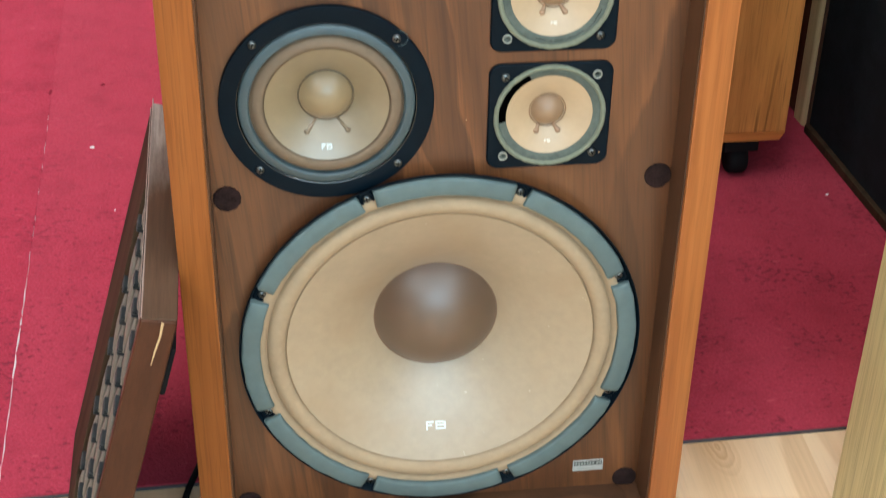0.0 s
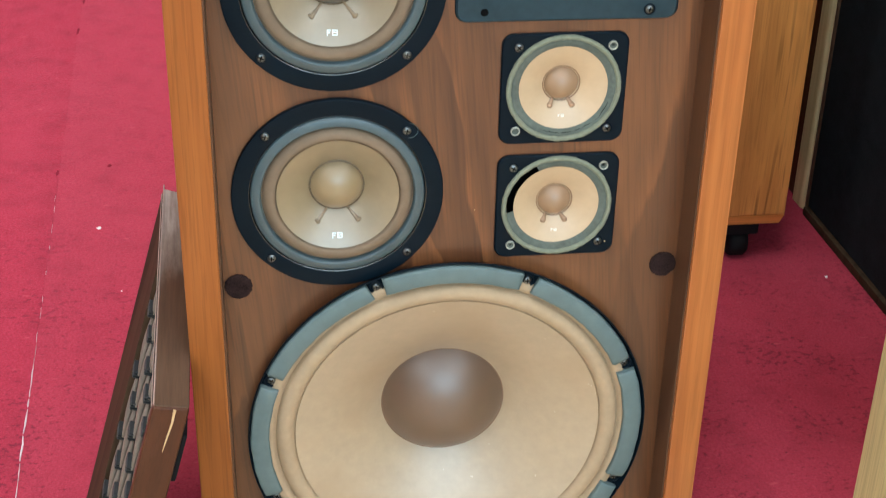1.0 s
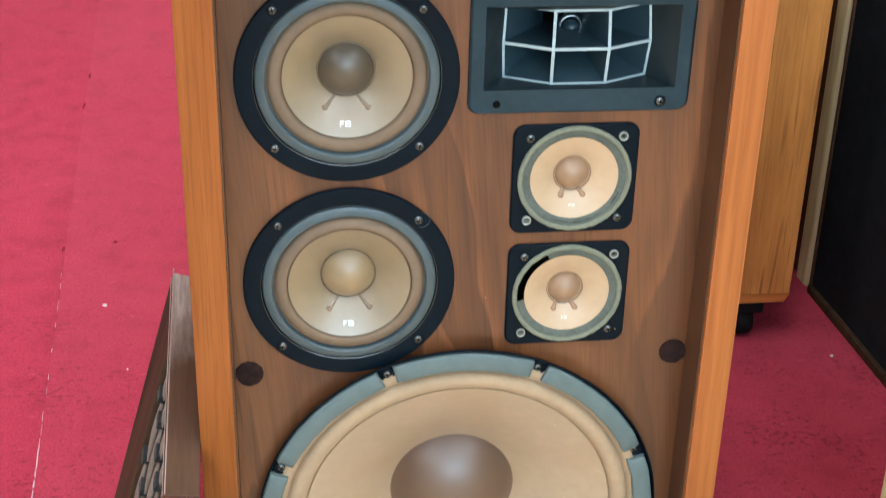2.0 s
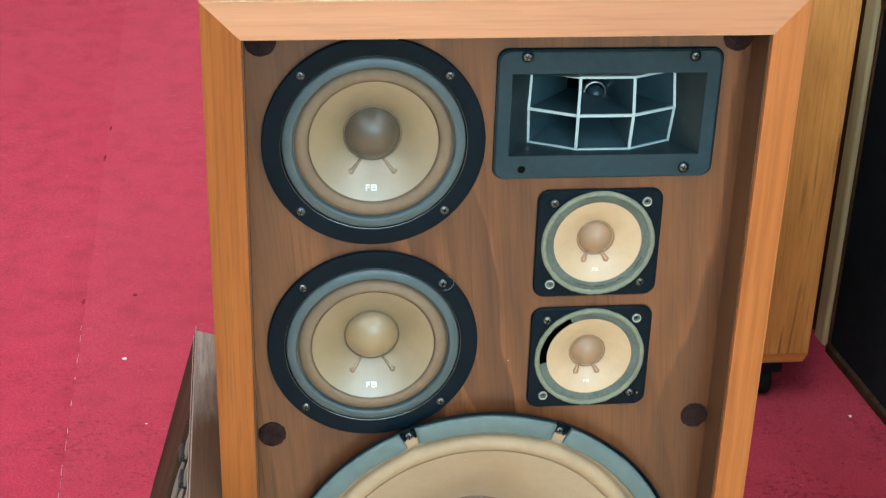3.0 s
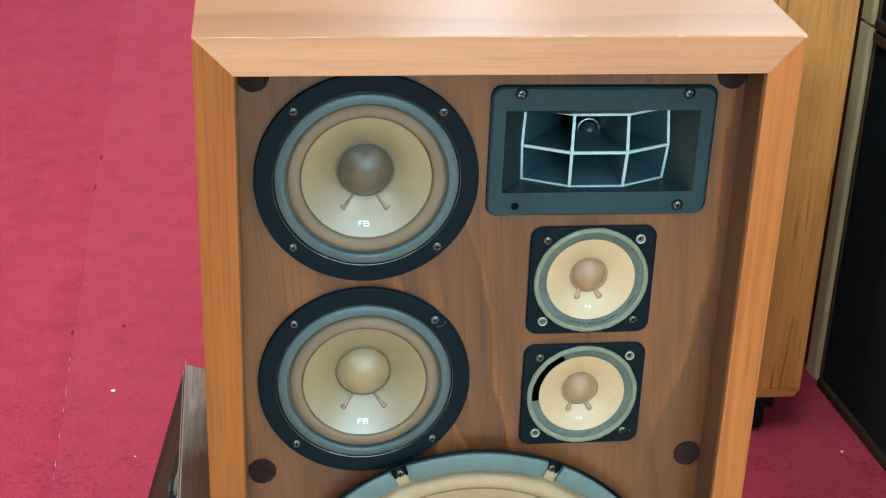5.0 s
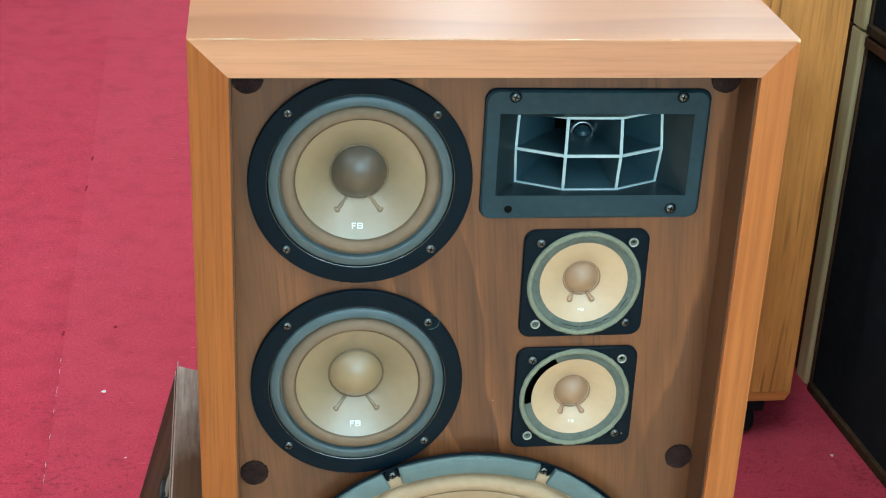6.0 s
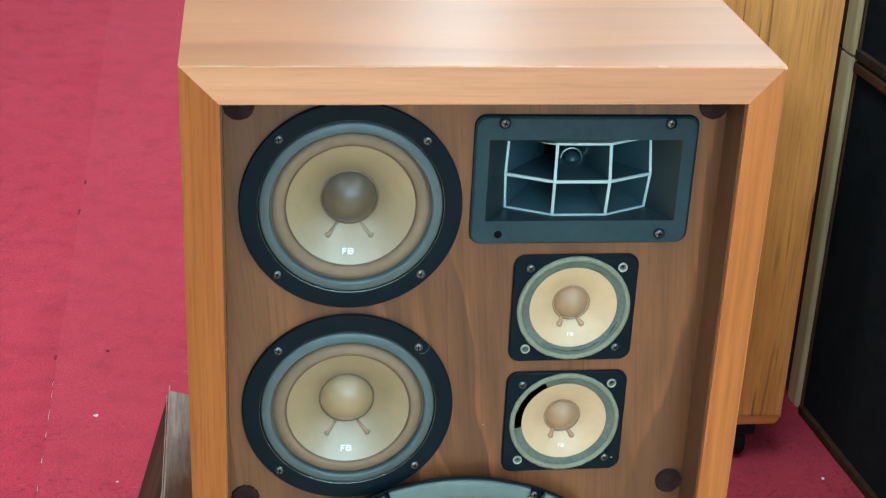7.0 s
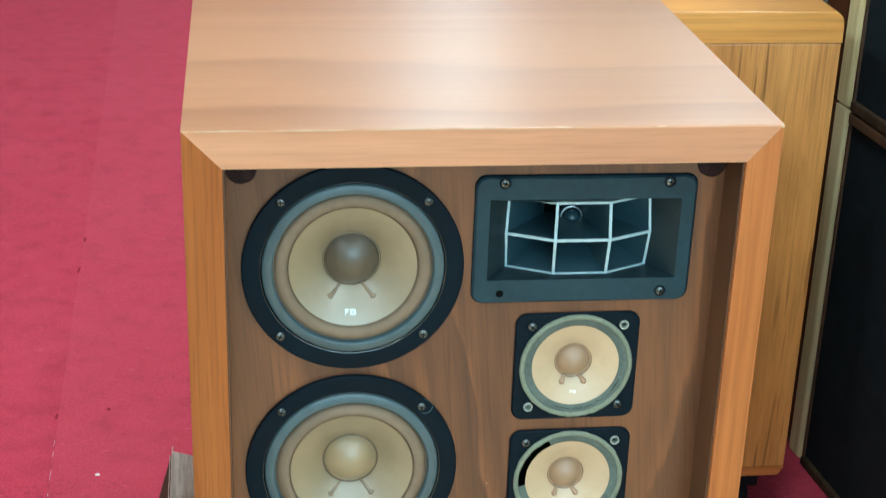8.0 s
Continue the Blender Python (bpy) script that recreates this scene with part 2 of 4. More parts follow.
M_CAP = plain("taupe_dust_cap", (0.105, 0.056, 0.032), 0.48, vary=0.08, size=80, relief=0.04, coat=0.75, coat_rough=0.40, coat_ior=1.8)
M_CAP_M = plain("bronze_dust_cap", (0.072, 0.053, 0.033), 0.42, vary=0.06, relief=0.04, coat=0.6, coat_rough=0.36)
M_CAP_G = plain("gold_dust_cap", (0.265, 0.188, 0.100), 0.42, vary=0.06, relief=0.04, coat=0.9, coat_rough=0.36)
M_CAP_T = plain("tan_dust_cap", (0.295, 0.180, 0.105), 0.45, vary=0.06, relief=0.04, coat=0.4, coat_rough=0.35)
M_FELT = plain("mossy_felt_ring", (0.20, 0.215, 0.155), 0.9, vary=0.25, size=260, relief=0.9, second=(0.12, 0.135, 0.10))
M_LEAD = plain("lacquered_lead", (0.215, 0.152, 0.092), 0.3, vary=0.4, size=300, coat=1.0, coat_rough=0.08)
M_RIM = plain("pale_glue_rim", (0.22, 0.135, 0.090), 0.6, vary=0.15)
# browns for rings that paint contact shade around mid and tweeter caps
M_RIM_M = plain("olive_cap_shade", (0.125, 0.088, 0.050), 0.5, vary=0.3, size=200)
M_RIM_T = plain("tan_cap_shade", (0.27, 0.155, 0.085), 0.5, vary=0.3, size=200)
M_LEAD_T = plain("lacquered_tweeter_lead", (0.34, 0.205, 0.125), 0.4, vary=0.1)
M_FELT_D = plain("dark_felt_surround", (0.105, 0.125, 0.108), 0.95, vary=0.35, size=300, relief=0.9, second=(0.05, 0.06, 0.05))
M_STEEL = plain("steel_screw", (0.15, 0.162, 0.165), 0.36, metal=1.0, vary=0.2)
M_EYE = plain("dull_zinc_eyelet", (0.42, 0.44, 0.39), 0.4, metal=0.6, vary=0.35, size=500)
M_SLOT = plain("dark_slot", (0.004, 0.004, 0.004), 0.9, spec=0.05)
M_SILVER = plain("silver_paint", (0.36, 0.47, 0.51), 0.45, metal=0.1, vary=0.08)
M_LOGO = plain("pale_print", (0.74, 0.82, 0.82), 0.5, vary=0.03)
M_LOGO_F = plain("faded_print", (0.78, 0.73, 0.62), 0.5, vary=0.04)
M_CHROME = plain("bright_throat_metal", (0.40, 0.43, 0.43), 0.30, metal=1.0, vary=0.1)
M_BACK = plain("brown_backing_cloth", (0.045, 0.019, 0.010), 0.9, vary=0.3, size=300)
def glared_top():
    """Mahogany with a grey glare painted into the colour towards its far end."""
    m, nt, b = nodes_of("mahogany_painted_glare", 0.5, coat=0.2, coat_rough=0.3)
    v = coords(nt, shift=False)
    sep = nt.nodes.new("ShaderNodeSeparateXYZ")
    nt.links.new(v, sep.inputs[0])
    grain = tex_noise(nt, coords(nt, (0.05, 1, 1)), 260, 4, 0.65)
    scratch = tex_noise(nt, coords(nt, (0.3, 1, 1)), 60, 4, 0.7)
    c = ramp(nt, grain, ((0.3, (0.058, 0.030, 0.016)), (0.6, (0.095, 0.052, 0.030))))
    glare = ramp(nt, calc(nt, "ADD", sep.outputs[0], calc(nt, "MULTIPLY", scratch, 0.16)), ((0.26, (0, 0, 0)), (0.42, (1, 1, 1))))
    c = blend(nt, calc(nt, "MULTIPLY", glare, ramp(nt, grain, ((0.35, (0.55,) * 3), (0.6, (1, 1, 1))))), c, (0.55, 0.48, 0.42))
    nt.links.new(c, b.inputs["Base Color"])
    bump(nt, b, scratch, 0.1, 0.0006)
    return m


M_TOP_GLARE = glared_top()
# pale colour for the highlight lines on the panel's edge
M_ARRIS = plain("pale_edge_highlight", (0.34, 0.25, 0.21), 0.5, vary=0.3, size=200)
M_STAIN = plain("dark_red_stain", (0.22, 0.016, 0.034), 0.95, vary=0.4, size=500, relief=0.6, spec=0.1)
M_GLOSS = plain("gloss_black_trim", (0.004, 0.006, 0.008), 0.22, vary=0.2, spec=1.0)
M_VELCRO = plain("dark_brown_velcro", (0.026, 0.014, 0.013), 0.95, vary=0.7, size=700, relief=1.0, spec=0.1)
M_RUBBER = plain("black_rubber", (0.007, 0.007, 0.008), 0.75, spec=0.15)
M_REED = plain("grey_split_reed", (0.165, 0.135, 0.108), 0.5, vary=0.3, size=200, relief=0.3)
M_KNOT = plain("dark_reed_binding", (0.022, 0.026, 0.027), 0.6, vary=0.3)
M_WALL = plain("pale_wall_paint", (0.72, 0.71, 0.68), 0.9, vary=0.04, size=20)
M_CEIL = plain("white_ceiling", (0.80, 0.80, 0.79), 0.9, vary=0.03, size=20)
M_GREEN = plain("green_grey_felt", (0.11, 0.135, 0.11), 0.95, vary=0.4, size=300, relief=0.8)
M_LINT = plain("white_lint", (0.8, 0.76, 0.74), 0.9)
M_WORN_EDGE = plain("pale_rubbed_teak", (0.52, 0.37, 0.235), 0.6, vary=0.15, size=300)
M_SCUFF = plain("bare_pale_wood", (0.55, 0.36, 0.18), 0.6)


def carpet_material(name, fade, flecks):
    m, nt, b = nodes_of(name, 0.95, spec=0.15, sheen=0.12)
    v = coords(nt, shift=False)
    vs = coords(nt, (0.8, 1.0, 1.0), shift=False)
    pile = tex_noise(nt, vs, 420, 3, 0.6)
    tufts = tex_noise(nt, vs, 150, 3, 0.6)
    blotch = tex_noise(nt, v, 22, 4, 0.6)
    wear = tex_noise(nt, v, 3.5, 4, 0.55)
    c = ramp(nt, pile, ((0.28, (0.285, 0.015, 0.034)), (0.5, (0.40, 0.026, 0.055)), (0.75, (0.50, 0.049, 0.085))))
    c = blend(nt, 1.0, c, ramp(nt, blotch, ((0.30, (0.80, 0.74, 0.77)), (0.5, (1, 1, 1)), (0.7, (1.06, 1.12, 1.1)))), "MULTIPLY")
    c = blend(nt, calc(nt, "ADD", calc(nt, "MULTIPLY", wear, 0.4), fade), c, (0.51, 0.077, 0.113))
    # trodden dark flecks and a few pale raised fibres
    fleck = calc(nt, "ADD", calc(nt, "MULTIPLY", tufts, 0.62), calc(nt, "MULTIPLY", tex_noise(nt, v, 9, 3, 0.6), 0.38))
    sep = nt.nodes.new("ShaderNodeSeparateXYZ")
    nt.links.new(v, sep.inputs[0])
    trodden = ramp(nt, calc(nt, "ADD", sep.outputs[1], calc(nt, "MULTIPLY", tex_noise(nt, v, 6, 2), 0.4)), ((0.45, (1, 1, 1)), (0.95, (0.3, 0.3, 0.3))))
    c = blend(nt, calc(nt, "MULTIPLY", calc(nt, "MULTIPLY", ramp(nt, fleck, ((0.385, (1, 1, 1)), (0.455, (0, 0, 0)))), trodden), flecks), c, (0.10, 0.008, 0.022))
    lift = tex_noise(nt, coords(nt, (0.35, 1.0, 1.0), shift=False), 130, 2, 0.5)
    c = blend(nt, calc(nt, "MULTIPLY", ramp(nt, lift, ((0.68, (0, 0, 0)), (0.78, (1, 1, 1)))), 0.5), c, (0.62, 0.11, 0.13))
    nt.links.new(c, b.inputs["Base Color"])
    b.inputs["Sheen Tint"].default_value = (1.0, 0.45, 0.55, 1)
    b.inputs["Sheen Roughness"].default_value = 0.5
    bump(nt, b, calc(nt, "ADD", pile, tufts), 0.5, 0.003)
    return m


M_CARPET = carpet_material("red_carpet_pile", 0.03, 0.56)
M_CARPET_OLD = carpet_material("trodden_red_carpet_pile", -0.12, 0.62)
M_BIND = plain("grey_carpet_edge", (0.07, 0.065, 0.075), 0.9, vary=0.3, size=200, relief=0.5)


def glow(name, color, strength):
    m = bpy.data.materials.new(name)
    m.use_nodes = True
    b = m.node_tree.nodes["Principled BSDF"]
    b.inputs["Emission Color"].default_value = (*color, 1)
    b.inputs["Emission Strength"].default_value = strength
    return m


M_TUBE = glow("lamp_diffuser", COOL, 3.0)


# ---- mesh helpers ----
def part(name, bm, mats, parent=None, label="", m=None, smooth=False):
    me = bpy.data.meshes.new(name)
    bm.to_mesh(me)
    bm.free()
    for mt in (mats if isinstance(mats, (list, tuple)) else [mats]):
        me.materials.append(mt)
    if smooth:
        me.shade_smooth()
    ob = new(name, me)
    if parent is not None:
        ob.parent = parent
    if m is not None:
        ob.matrix_basis = m
    if label:
        tagged(ob, label)
    return ob


def shared(name, me, parent, m):
    ob = new(name, me)
    ob.parent = parent
    ob.matrix_basis = m
    return ob


def add_box(bm, x0, x1, y0, y1, z0, z1, bev=0.0, segs=2, mat=0):
    r = bmesh.ops.create_cube(bm, size=1.0)
    vs = r["verts"]
    for v in vs:
        v.co = Vector((x0 + (v.co.x + 0.5) * (x1 - x0), y0 + (v.co.y + 0.5) * (y1 - y0), z0 + (v.co.z + 0.5) * (z1 - z0)))
    fs = list({f for v in vs for f in v.link_faces})
    for f in fs:
        f.material_index = mat
    if bev > 0:
        es = list({e for v in vs for e in v.link_edges})
        bmesh.ops.bevel(bm, geom=es, offset=bev, segments=segs, profile=0.7, affect="EDGES", clamp_overlap=True)
    return bm


def boxed(*a, **k):
    return add_box(bmesh.new(), *a, **k)


def lathe(profile, n=96, a0=0.0, a1=360.0, closed=False):
    """Turns a profile of (radius, height) about the z axis."""
    bm = bmesh.new()
    full = abs(a1 - a0 - 360) < 1e-6
    cnt = n if full else n + 1
    rows = []
    for r, z in profile:
        if r < 1e-9:
            rows.append([bm.verts.new((0, 0, z))])
        else:
            rows.append([bm.verts.new((r * math.cos(radians(a0 + (a1 - a0) * i / n)), r * math.sin(radians(a0 + (a1 - a0) * i / n)), z)) for i in range(cnt)])
    pairs = list(zip(rows[:-1], rows[1:]))
    if closed:
        pairs.append((rows[-1], rows[0]))
    for p, q in pairs:
        for i in range(n):
            j = (i + 1) % cnt
            if len(p) == 1 and len(q) == 1:
                continue
            if len(p) == 1:
                bm.faces.new((p[0], q[i], q[j]))
            elif len(q) == 1:
                bm.faces.new((p[i], q[0], p[j]))
            else:
                bm.faces.new((p[i], q[i], q[j], p[j]))
    if closed and not full:
        bm.faces.new([r[0] for r in rows])
        bm.faces.new([r[-1] for r in reversed(rows)])
    bmesh.ops.recalc_face_normals(bm, faces=bm.faces)
    return bm


def outline(w, h, r, n=6):
    """A rectangle with rounded corners, anticlockwise."""
    pts = []
    for cx, cy, a in ((w / 2 - r, h / 2 - r, 0), (-w / 2 + r, h / 2 - r, 90), (-w / 2 + r, -h / 2 + r, 180), (w / 2 - r, -h / 2 + r, 270)):
        for i in range(n + 1):
            t = radians(a + 90 * i / n)
            pts.append((cx + r * math.cos(t), cy + r * math.sin(t)))
    out = []
    for (x0, y0), (x1, y1) in zip(pts, pts[1:] + pts[:1]):
        k = max(1, int(math.hypot(x1 - x0, y1 - y0) / 0.004))
        out += [(x0 + (x1 - x0) * i / k, y0 + (y1 - y0) * i / k) for i in range(k)]
    return out


def plate(outer, inner, z0, z1, bev=0.0012):
    """A flat plate between an outer ring of points and an inner one with as many points."""
    bm = bmesh.new()
    n = len(outer)
    cx = sum(p[0] for p in outer) / n
    cy = sum(p[1] for p in outer) / n

    def ring(pts, z, k=0.0):
        out = []
        for x, y in pts:
            d = Vector((x - cx, y - cy))
            d = d.normalized() * k
            out.append(bm.verts.new((x - d.x, y - d.y, z)))
        return out
    rs = [ring(outer, z0), ring(outer, z1 - bev), ring(outer, z1, bev), ring(inner, z1), ring(inner, z0)]
    for p, q in zip(rs[:-1], rs[1:]):
        for i in range(n):
            j = (i + 1) % n
            bm.faces.new((p[i], p[j], q[j], q[i]))
    bmesh.ops.recalc_face_normals(bm, faces=bm.faces)
    return bm


def tube(pts, r, n=10):
    bm = bmesh.new()
    pts = [Vector(p) for p in pts]
    rows = []
    for i, p in enumerate(pts):
        d = (pts[min(i + 1, len(pts) - 1)] - pts[max(i - 1, 0)]).normalized()
        u = d.orthogonal().normalized()
        u = (Vector((0, 0, 1)) - d * d.z).normalized() if abs(d.z) < 0.95 else u
        w = d.cross(u)
        ri = r[i] if isinstance(r, list) else r
        rows.append([bm.verts.new(p + ri * (math.cos(2 * math.pi * k / n) * u + math.sin(2 * math.pi * k / n) * w)) for k in range(n)])
    for a, b in zip(rows[:-1], rows[1:]):
        for k in range(n):
            bm.faces.new((a[k], a[(k + 1) % n], b[(k + 1) % n], b[k]))
    bm.faces.new(list(reversed(rows[0])))
    bm.faces.new(rows[-1])
    bmesh.ops.recalc_face_normals(bm, faces=bm.faces)
    return bm


def empty(name, m, label, category, group="", kind=""):
    ob = new(name)
    ob.empty_display_size = 0.05
    ob.matrix_basis = m
    return tagged(ob, label, category, group, kind)


# ---- the room ----
RX0, RX1, RY0, RY1, RZ = -3.4, 3.2, -3.2, 8.7, 2.62


def wall(name, x0, x1, y0, y1, label):
    return tagged(part(name, boxed(x0, x1, y0, y1, -0.1, RZ), M_WALL), label, "wall", kind="structure")


wall("wall_west", RX0 - 0.12, RX0, RY0, RY1, "pale painted wall of the shop room")
wall("wall_east", RX1, RX1 + 0.12, RY0, RY1, "pale painted wall of the shop room")
wall("wall_north", RX0 - 0.12, RX1 + 0.12, RY1, RY1 + 0.12, "pale painted wall of the shop room")
def wall_with_window():
    bm = bmesh.new()
    y0, y1 = RY0 - 0.12, RY0
    add_box(bm, RX0 - 0.12, WIN[0], y0, y1, -0.1, RZ)
    add_box(bm, WIN[1], RX1 + 0.12, y0, y1, -0.1, RZ)
    add_box(bm, WIN[0], WIN[1], y0, y1, -0.1, WIN[2])
    add_box(bm, WIN[0], WIN[1], y0, y1, WIN[3], RZ)
    tagged(part("wall_south", bm, M_WALL), "pale painted wall with the shop window", "wall", kind="structure")
    win = empty("window_1", pose((WIN[0] + WIN[1]) / 2, RY0 - 0.06, WIN[2]), "wide shop window letting in daylight", "window", kind="structure")
    hw, hh = (WIN[1] - WIN[0]) / 2, WIN[3] - WIN[2]
    for x0, x1, z0, z1 in ((-hw, hw, 0, 0.05), (-hw, hw, hh - 0.05, hh), (-hw, -hw + 0.05, 0.05, hh - 0.05), (hw - 0.05, hw, 0.05, hh - 0.05), (-0.025, 0.025, 0.05, hh - 0.05)):
        part("window_frame", boxed(x0, x1, -0.03, 0.03, z0, z1, 0.003, 1), M_CEIL, win)
    glass = bpy.data.materials.new("window_glass")
    glass.use_nodes = True
    gb = glass.node_tree.nodes["Principled BSDF"]
    gb.inputs["Transmission Weight"].default_value, gb.inputs["Roughness"].default_value = 1.0, 0.0
    for sx in (-1, 1):
        pane = part("pane", boxed(min(sx * 0.025, sx * (hw - 0.05)), max(sx * 0.025, sx * (hw - 0.05)), -0.003, 0.003, 0.05, hh - 0.05), glass, win)
        pane.visible_shadow = False


wall_with_window()
tagged(part("ceiling", boxed(RX0 - 0.12, RX1 + 0.12, RY0 - 0.12, RY1 + 0.12, RZ, RZ + 0.1), M_CEIL), "plain white ceiling with lamp battens", "ceiling", kind="structure")
floor = tagged(part("floor", boxed(RX0 - 0.12, RX1 + 0.12, RY0 - 0.12, RY1 + 0.12, -0.10, -0.012), M_WALL), "floor of pale wood laminate planks", "floor", kind="structure")

SLOPE = 1.8
edge_turn = pose(0, 0.1197, 0, 0, 0, SLOPE)


def carpet_sheet(x0, x1, y0, y1, nx, ny):
    bm = bmesh.new()
    top = [[bm.verts.new((x0 + (x1 - x0) * i / nx, y0 + (y1 - y0) * j / ny, 0.0)) for i in range(nx + 1)] for j in range(ny + 1)]
    for row in top:
        for v in row:
            v.co.z = 0.0009 * noise.noise(v.co * 4.0) 
    for j in range(ny):
        for i in range(nx):
            bm.faces.new((top[j][i], top[j][i + 1], top[j + 1][i + 1], top[j + 1][i]))
    bmesh.ops.recalc_face_normals(bm, faces=bm.faces)
    for f in bm.faces:
        f.smooth = True
    rim = [e for e in bm.edges if len(e.link_faces) == 1]
    ex = bmesh.ops.extrude_edge_only(bm, edges=rim)
    for v in ex["geom"]:
        if isinstance(v, bmesh.types.BMVert):
            v.co.z = -0.005
    bmesh.ops.recalc_face_normals(bm, faces=bm.faces)
    for e in rim:
        if e.is_valid:
            e.smooth = False
    return bm


carpet = empty("carpet", edge_turn, "worn red pile carpet with a pale seam", "carpet", kind="structure")
part("carpet_sheet", carpet_sheet(-0.4121, RX1 - 0.1, 0.0, RY1 - 0.3, 150, 160), M_CARPET, carpet)
part("carpet_sheet", carpet_sheet(-3.0, -0.4123, 0.0, RY1 - 0.3, 100, 160), M_CARPET_OLD, carpet)
part("edge_binding", boxed(-3.0, RX1 - 0.1, -0.0014, 0.0, -0.005, -0.0016), M_BIND, carpet, "grey cut edge of the carpet")
seam_y = 0.002
for n in range(60):
    if seam_y > 0.74:
        break
    close = seam_y < 0.33
    ln = random.uniform(0.012, 0.05) if close else random.uniform(0.008, 0.030)
    wd = random.uniform(0.0004, 0.0011) if close else random.uniform(0.0002, 0.0004)
    off = random.uniform(-0.0005, 0.0005)
    th = bmesh.new()
    steps = 6
    for a, b in ((-wd, 0.0), (0.0, wd)):
        rows = []
        for q in range(steps + 1):
            y = seam_y + ln * q / steps
            cx = -0.4122 + off + 0.0009 * noise.noise(Vector((y * 60, 1.7, 0)))
            taper = 0.35 + 0.65 * math.sin(math.pi * min(max(q / steps, 0.05), 0.95)) + 0.35 * noise.noise(Vector((y * 150, n, 4)))
            rows.append([th.verts.new((cx + a * taper, y, 0.0002 if a < 0 else 0.0012)), th.verts.new((cx + b * taper, y, 0.0012 if a < 0 else 0.0002))])
        for p, q in zip(rows[:-1], rows[1:]):
            th.faces.new((p[0], p[1], q[1], q[0]))
    part("seam_thread", th, M_LINT, carpet, "frayed white seam thread")
    seam_y += ln + (random.choice((0.0, 0.001, 0.004)) if close else random.choice((0.004, 0.012, 0.03, 0.05)))

PLANK_W, PLANK_L = 0.192, 1.2
for i in range(-16, 16):
    for k in range(4):
        x0 = i * PLANK_W - 0.005
        y0 = -3.45 + k * PLANK_L + (i * 0.37 % 1.0) * PLANK_L * 0.9 - 0.6
        y1 = min(y0 + PLANK_L - 0.0012, 0.6)
        y0 = max(y0, RY0)
        if y1 - y0 < 0.05:
            continue
        part("plank", boxed(x0, x0 + PLANK_W - 0.0001, y0, y1, -0.0119, -0.0052), M_LAM, floor)
part("plank_field", boxed(RX0, -16 * PLANK_W - 0.007, RY0, 0.6, -0.0119, -0.0053), M_LAM, floor)
part("plank_field", boxed(16 * PLANK_W - 0.003, RX1, RY0, 0.6, -0.0119, -0.0053), M_LAM, floor)

for lx, ly, power in LAMPS:
    lamp = empty("ceiling_lamp", pose(lx, ly, RZ), "white fluorescent batten lamp on the ceiling", "ceiling lamp", "ceiling lamps")
    part("housing", boxed(-0.09, 0.09, -0.62, 0.62, -0.045, 0.0, 0.004), M_CEIL, lamp)
    part("diffuser", boxed(-0.075, 0.075, -0.6, 0.6, -0.052, -0.0455), M_TUBE, lamp)


# ---- loudspeaker ----
W2, H, DEPTH, LIP, REC, SET = 0.215, 0.735, 0.43, 0.0280, 0.0418, 0.0079
LIP_T = 0.0258
speaker = empty("loudspeaker", pose(0, 0, 0), "vintage wooden loudspeaker without its grille on a red carpet", "loudspeaker")


def mitred_board(length, thick, depth, side, bev=0.0012):
    """A board along x with its outer face at z = 0, ends mitred to boards of the side thickness, front sloping back to the outer edge."""
    bm = bmesh.new()
    h = length / 2
    prof = [(-h, 0), (h, 0), (h - side, -thick), (-h + side, -thick)]
    a = [bm.verts.new((x, SET if z == 0 else 0.0, z)) for x, z in prof]
    b = [bm.verts.new((x, depth, z)) for x, z in prof]
    bm.faces.new(a)
    bm.faces.new(list(reversed(b)))
    for i in range(4):
        j = (i + 1) % 4
        bm.faces.new((a[j], a[i], b[i], b[j]))
    bmesh.ops.recalc_face_normals(bm, faces=bm.faces)
    min(bm.faces, key=lambda f: f.calc_center_median().y).material_index = 1
    es = [e for e in bm.edges if max(v.co.y for v in e.verts) < SET + 1e-6 and abs(e.verts[0].co.z - e.verts[1].co.z) < 1e-6]
    bmesh.ops.bevel(bm, geom=es, offset=bev, segments=2, profile=0.6, affect="EDGES")
    return bm


part("top_board", mitred_board(2 * W2, LIP_T, DEPTH, LIP), [M_TEAK_T, M_TEAK_F], speaker, "satin orange teak top", pose(0, 0, H))
part("bottom_board", mitred_board(2 * W2, LIP_T, DEPTH, LIP), [M_TEAK_X, M_TEAK_X], speaker, "", pose(0, 0, 0, 0, 180, 0))
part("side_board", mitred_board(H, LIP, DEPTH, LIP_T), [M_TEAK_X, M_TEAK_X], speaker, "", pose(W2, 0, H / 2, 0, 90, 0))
# left side in the teak copy whose colour holds the shade
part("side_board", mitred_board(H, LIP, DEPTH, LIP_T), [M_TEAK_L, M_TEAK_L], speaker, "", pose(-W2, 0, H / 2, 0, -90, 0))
part("back_board", boxed(-W2 + LIP, W2 - LIP, DEPTH - 0.02, DEPTH - 0.002, LIP_T, H - LIP_T), M_WALNUT, speaker)
IX = W2 - LIP
# inner faces of the lip in a darker brown than the boards
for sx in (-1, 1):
    part("lip_lining", boxed(sx * IX - (0.0012 if sx > 0 else 0), sx * IX + (0.0012 if sx < 0 else 0), 0.004, REC, LIP_T, H - LIP_T), M_WALNUT_D, speaker, "dark brown inner lip")


part("lip_lining", boxed(-IX + 0.0013, IX - 0.0013, 0.004, REC, LIP_T, LIP_T + 0.0012), M_WALNUT_D, speaker, "dark brown inner lip")
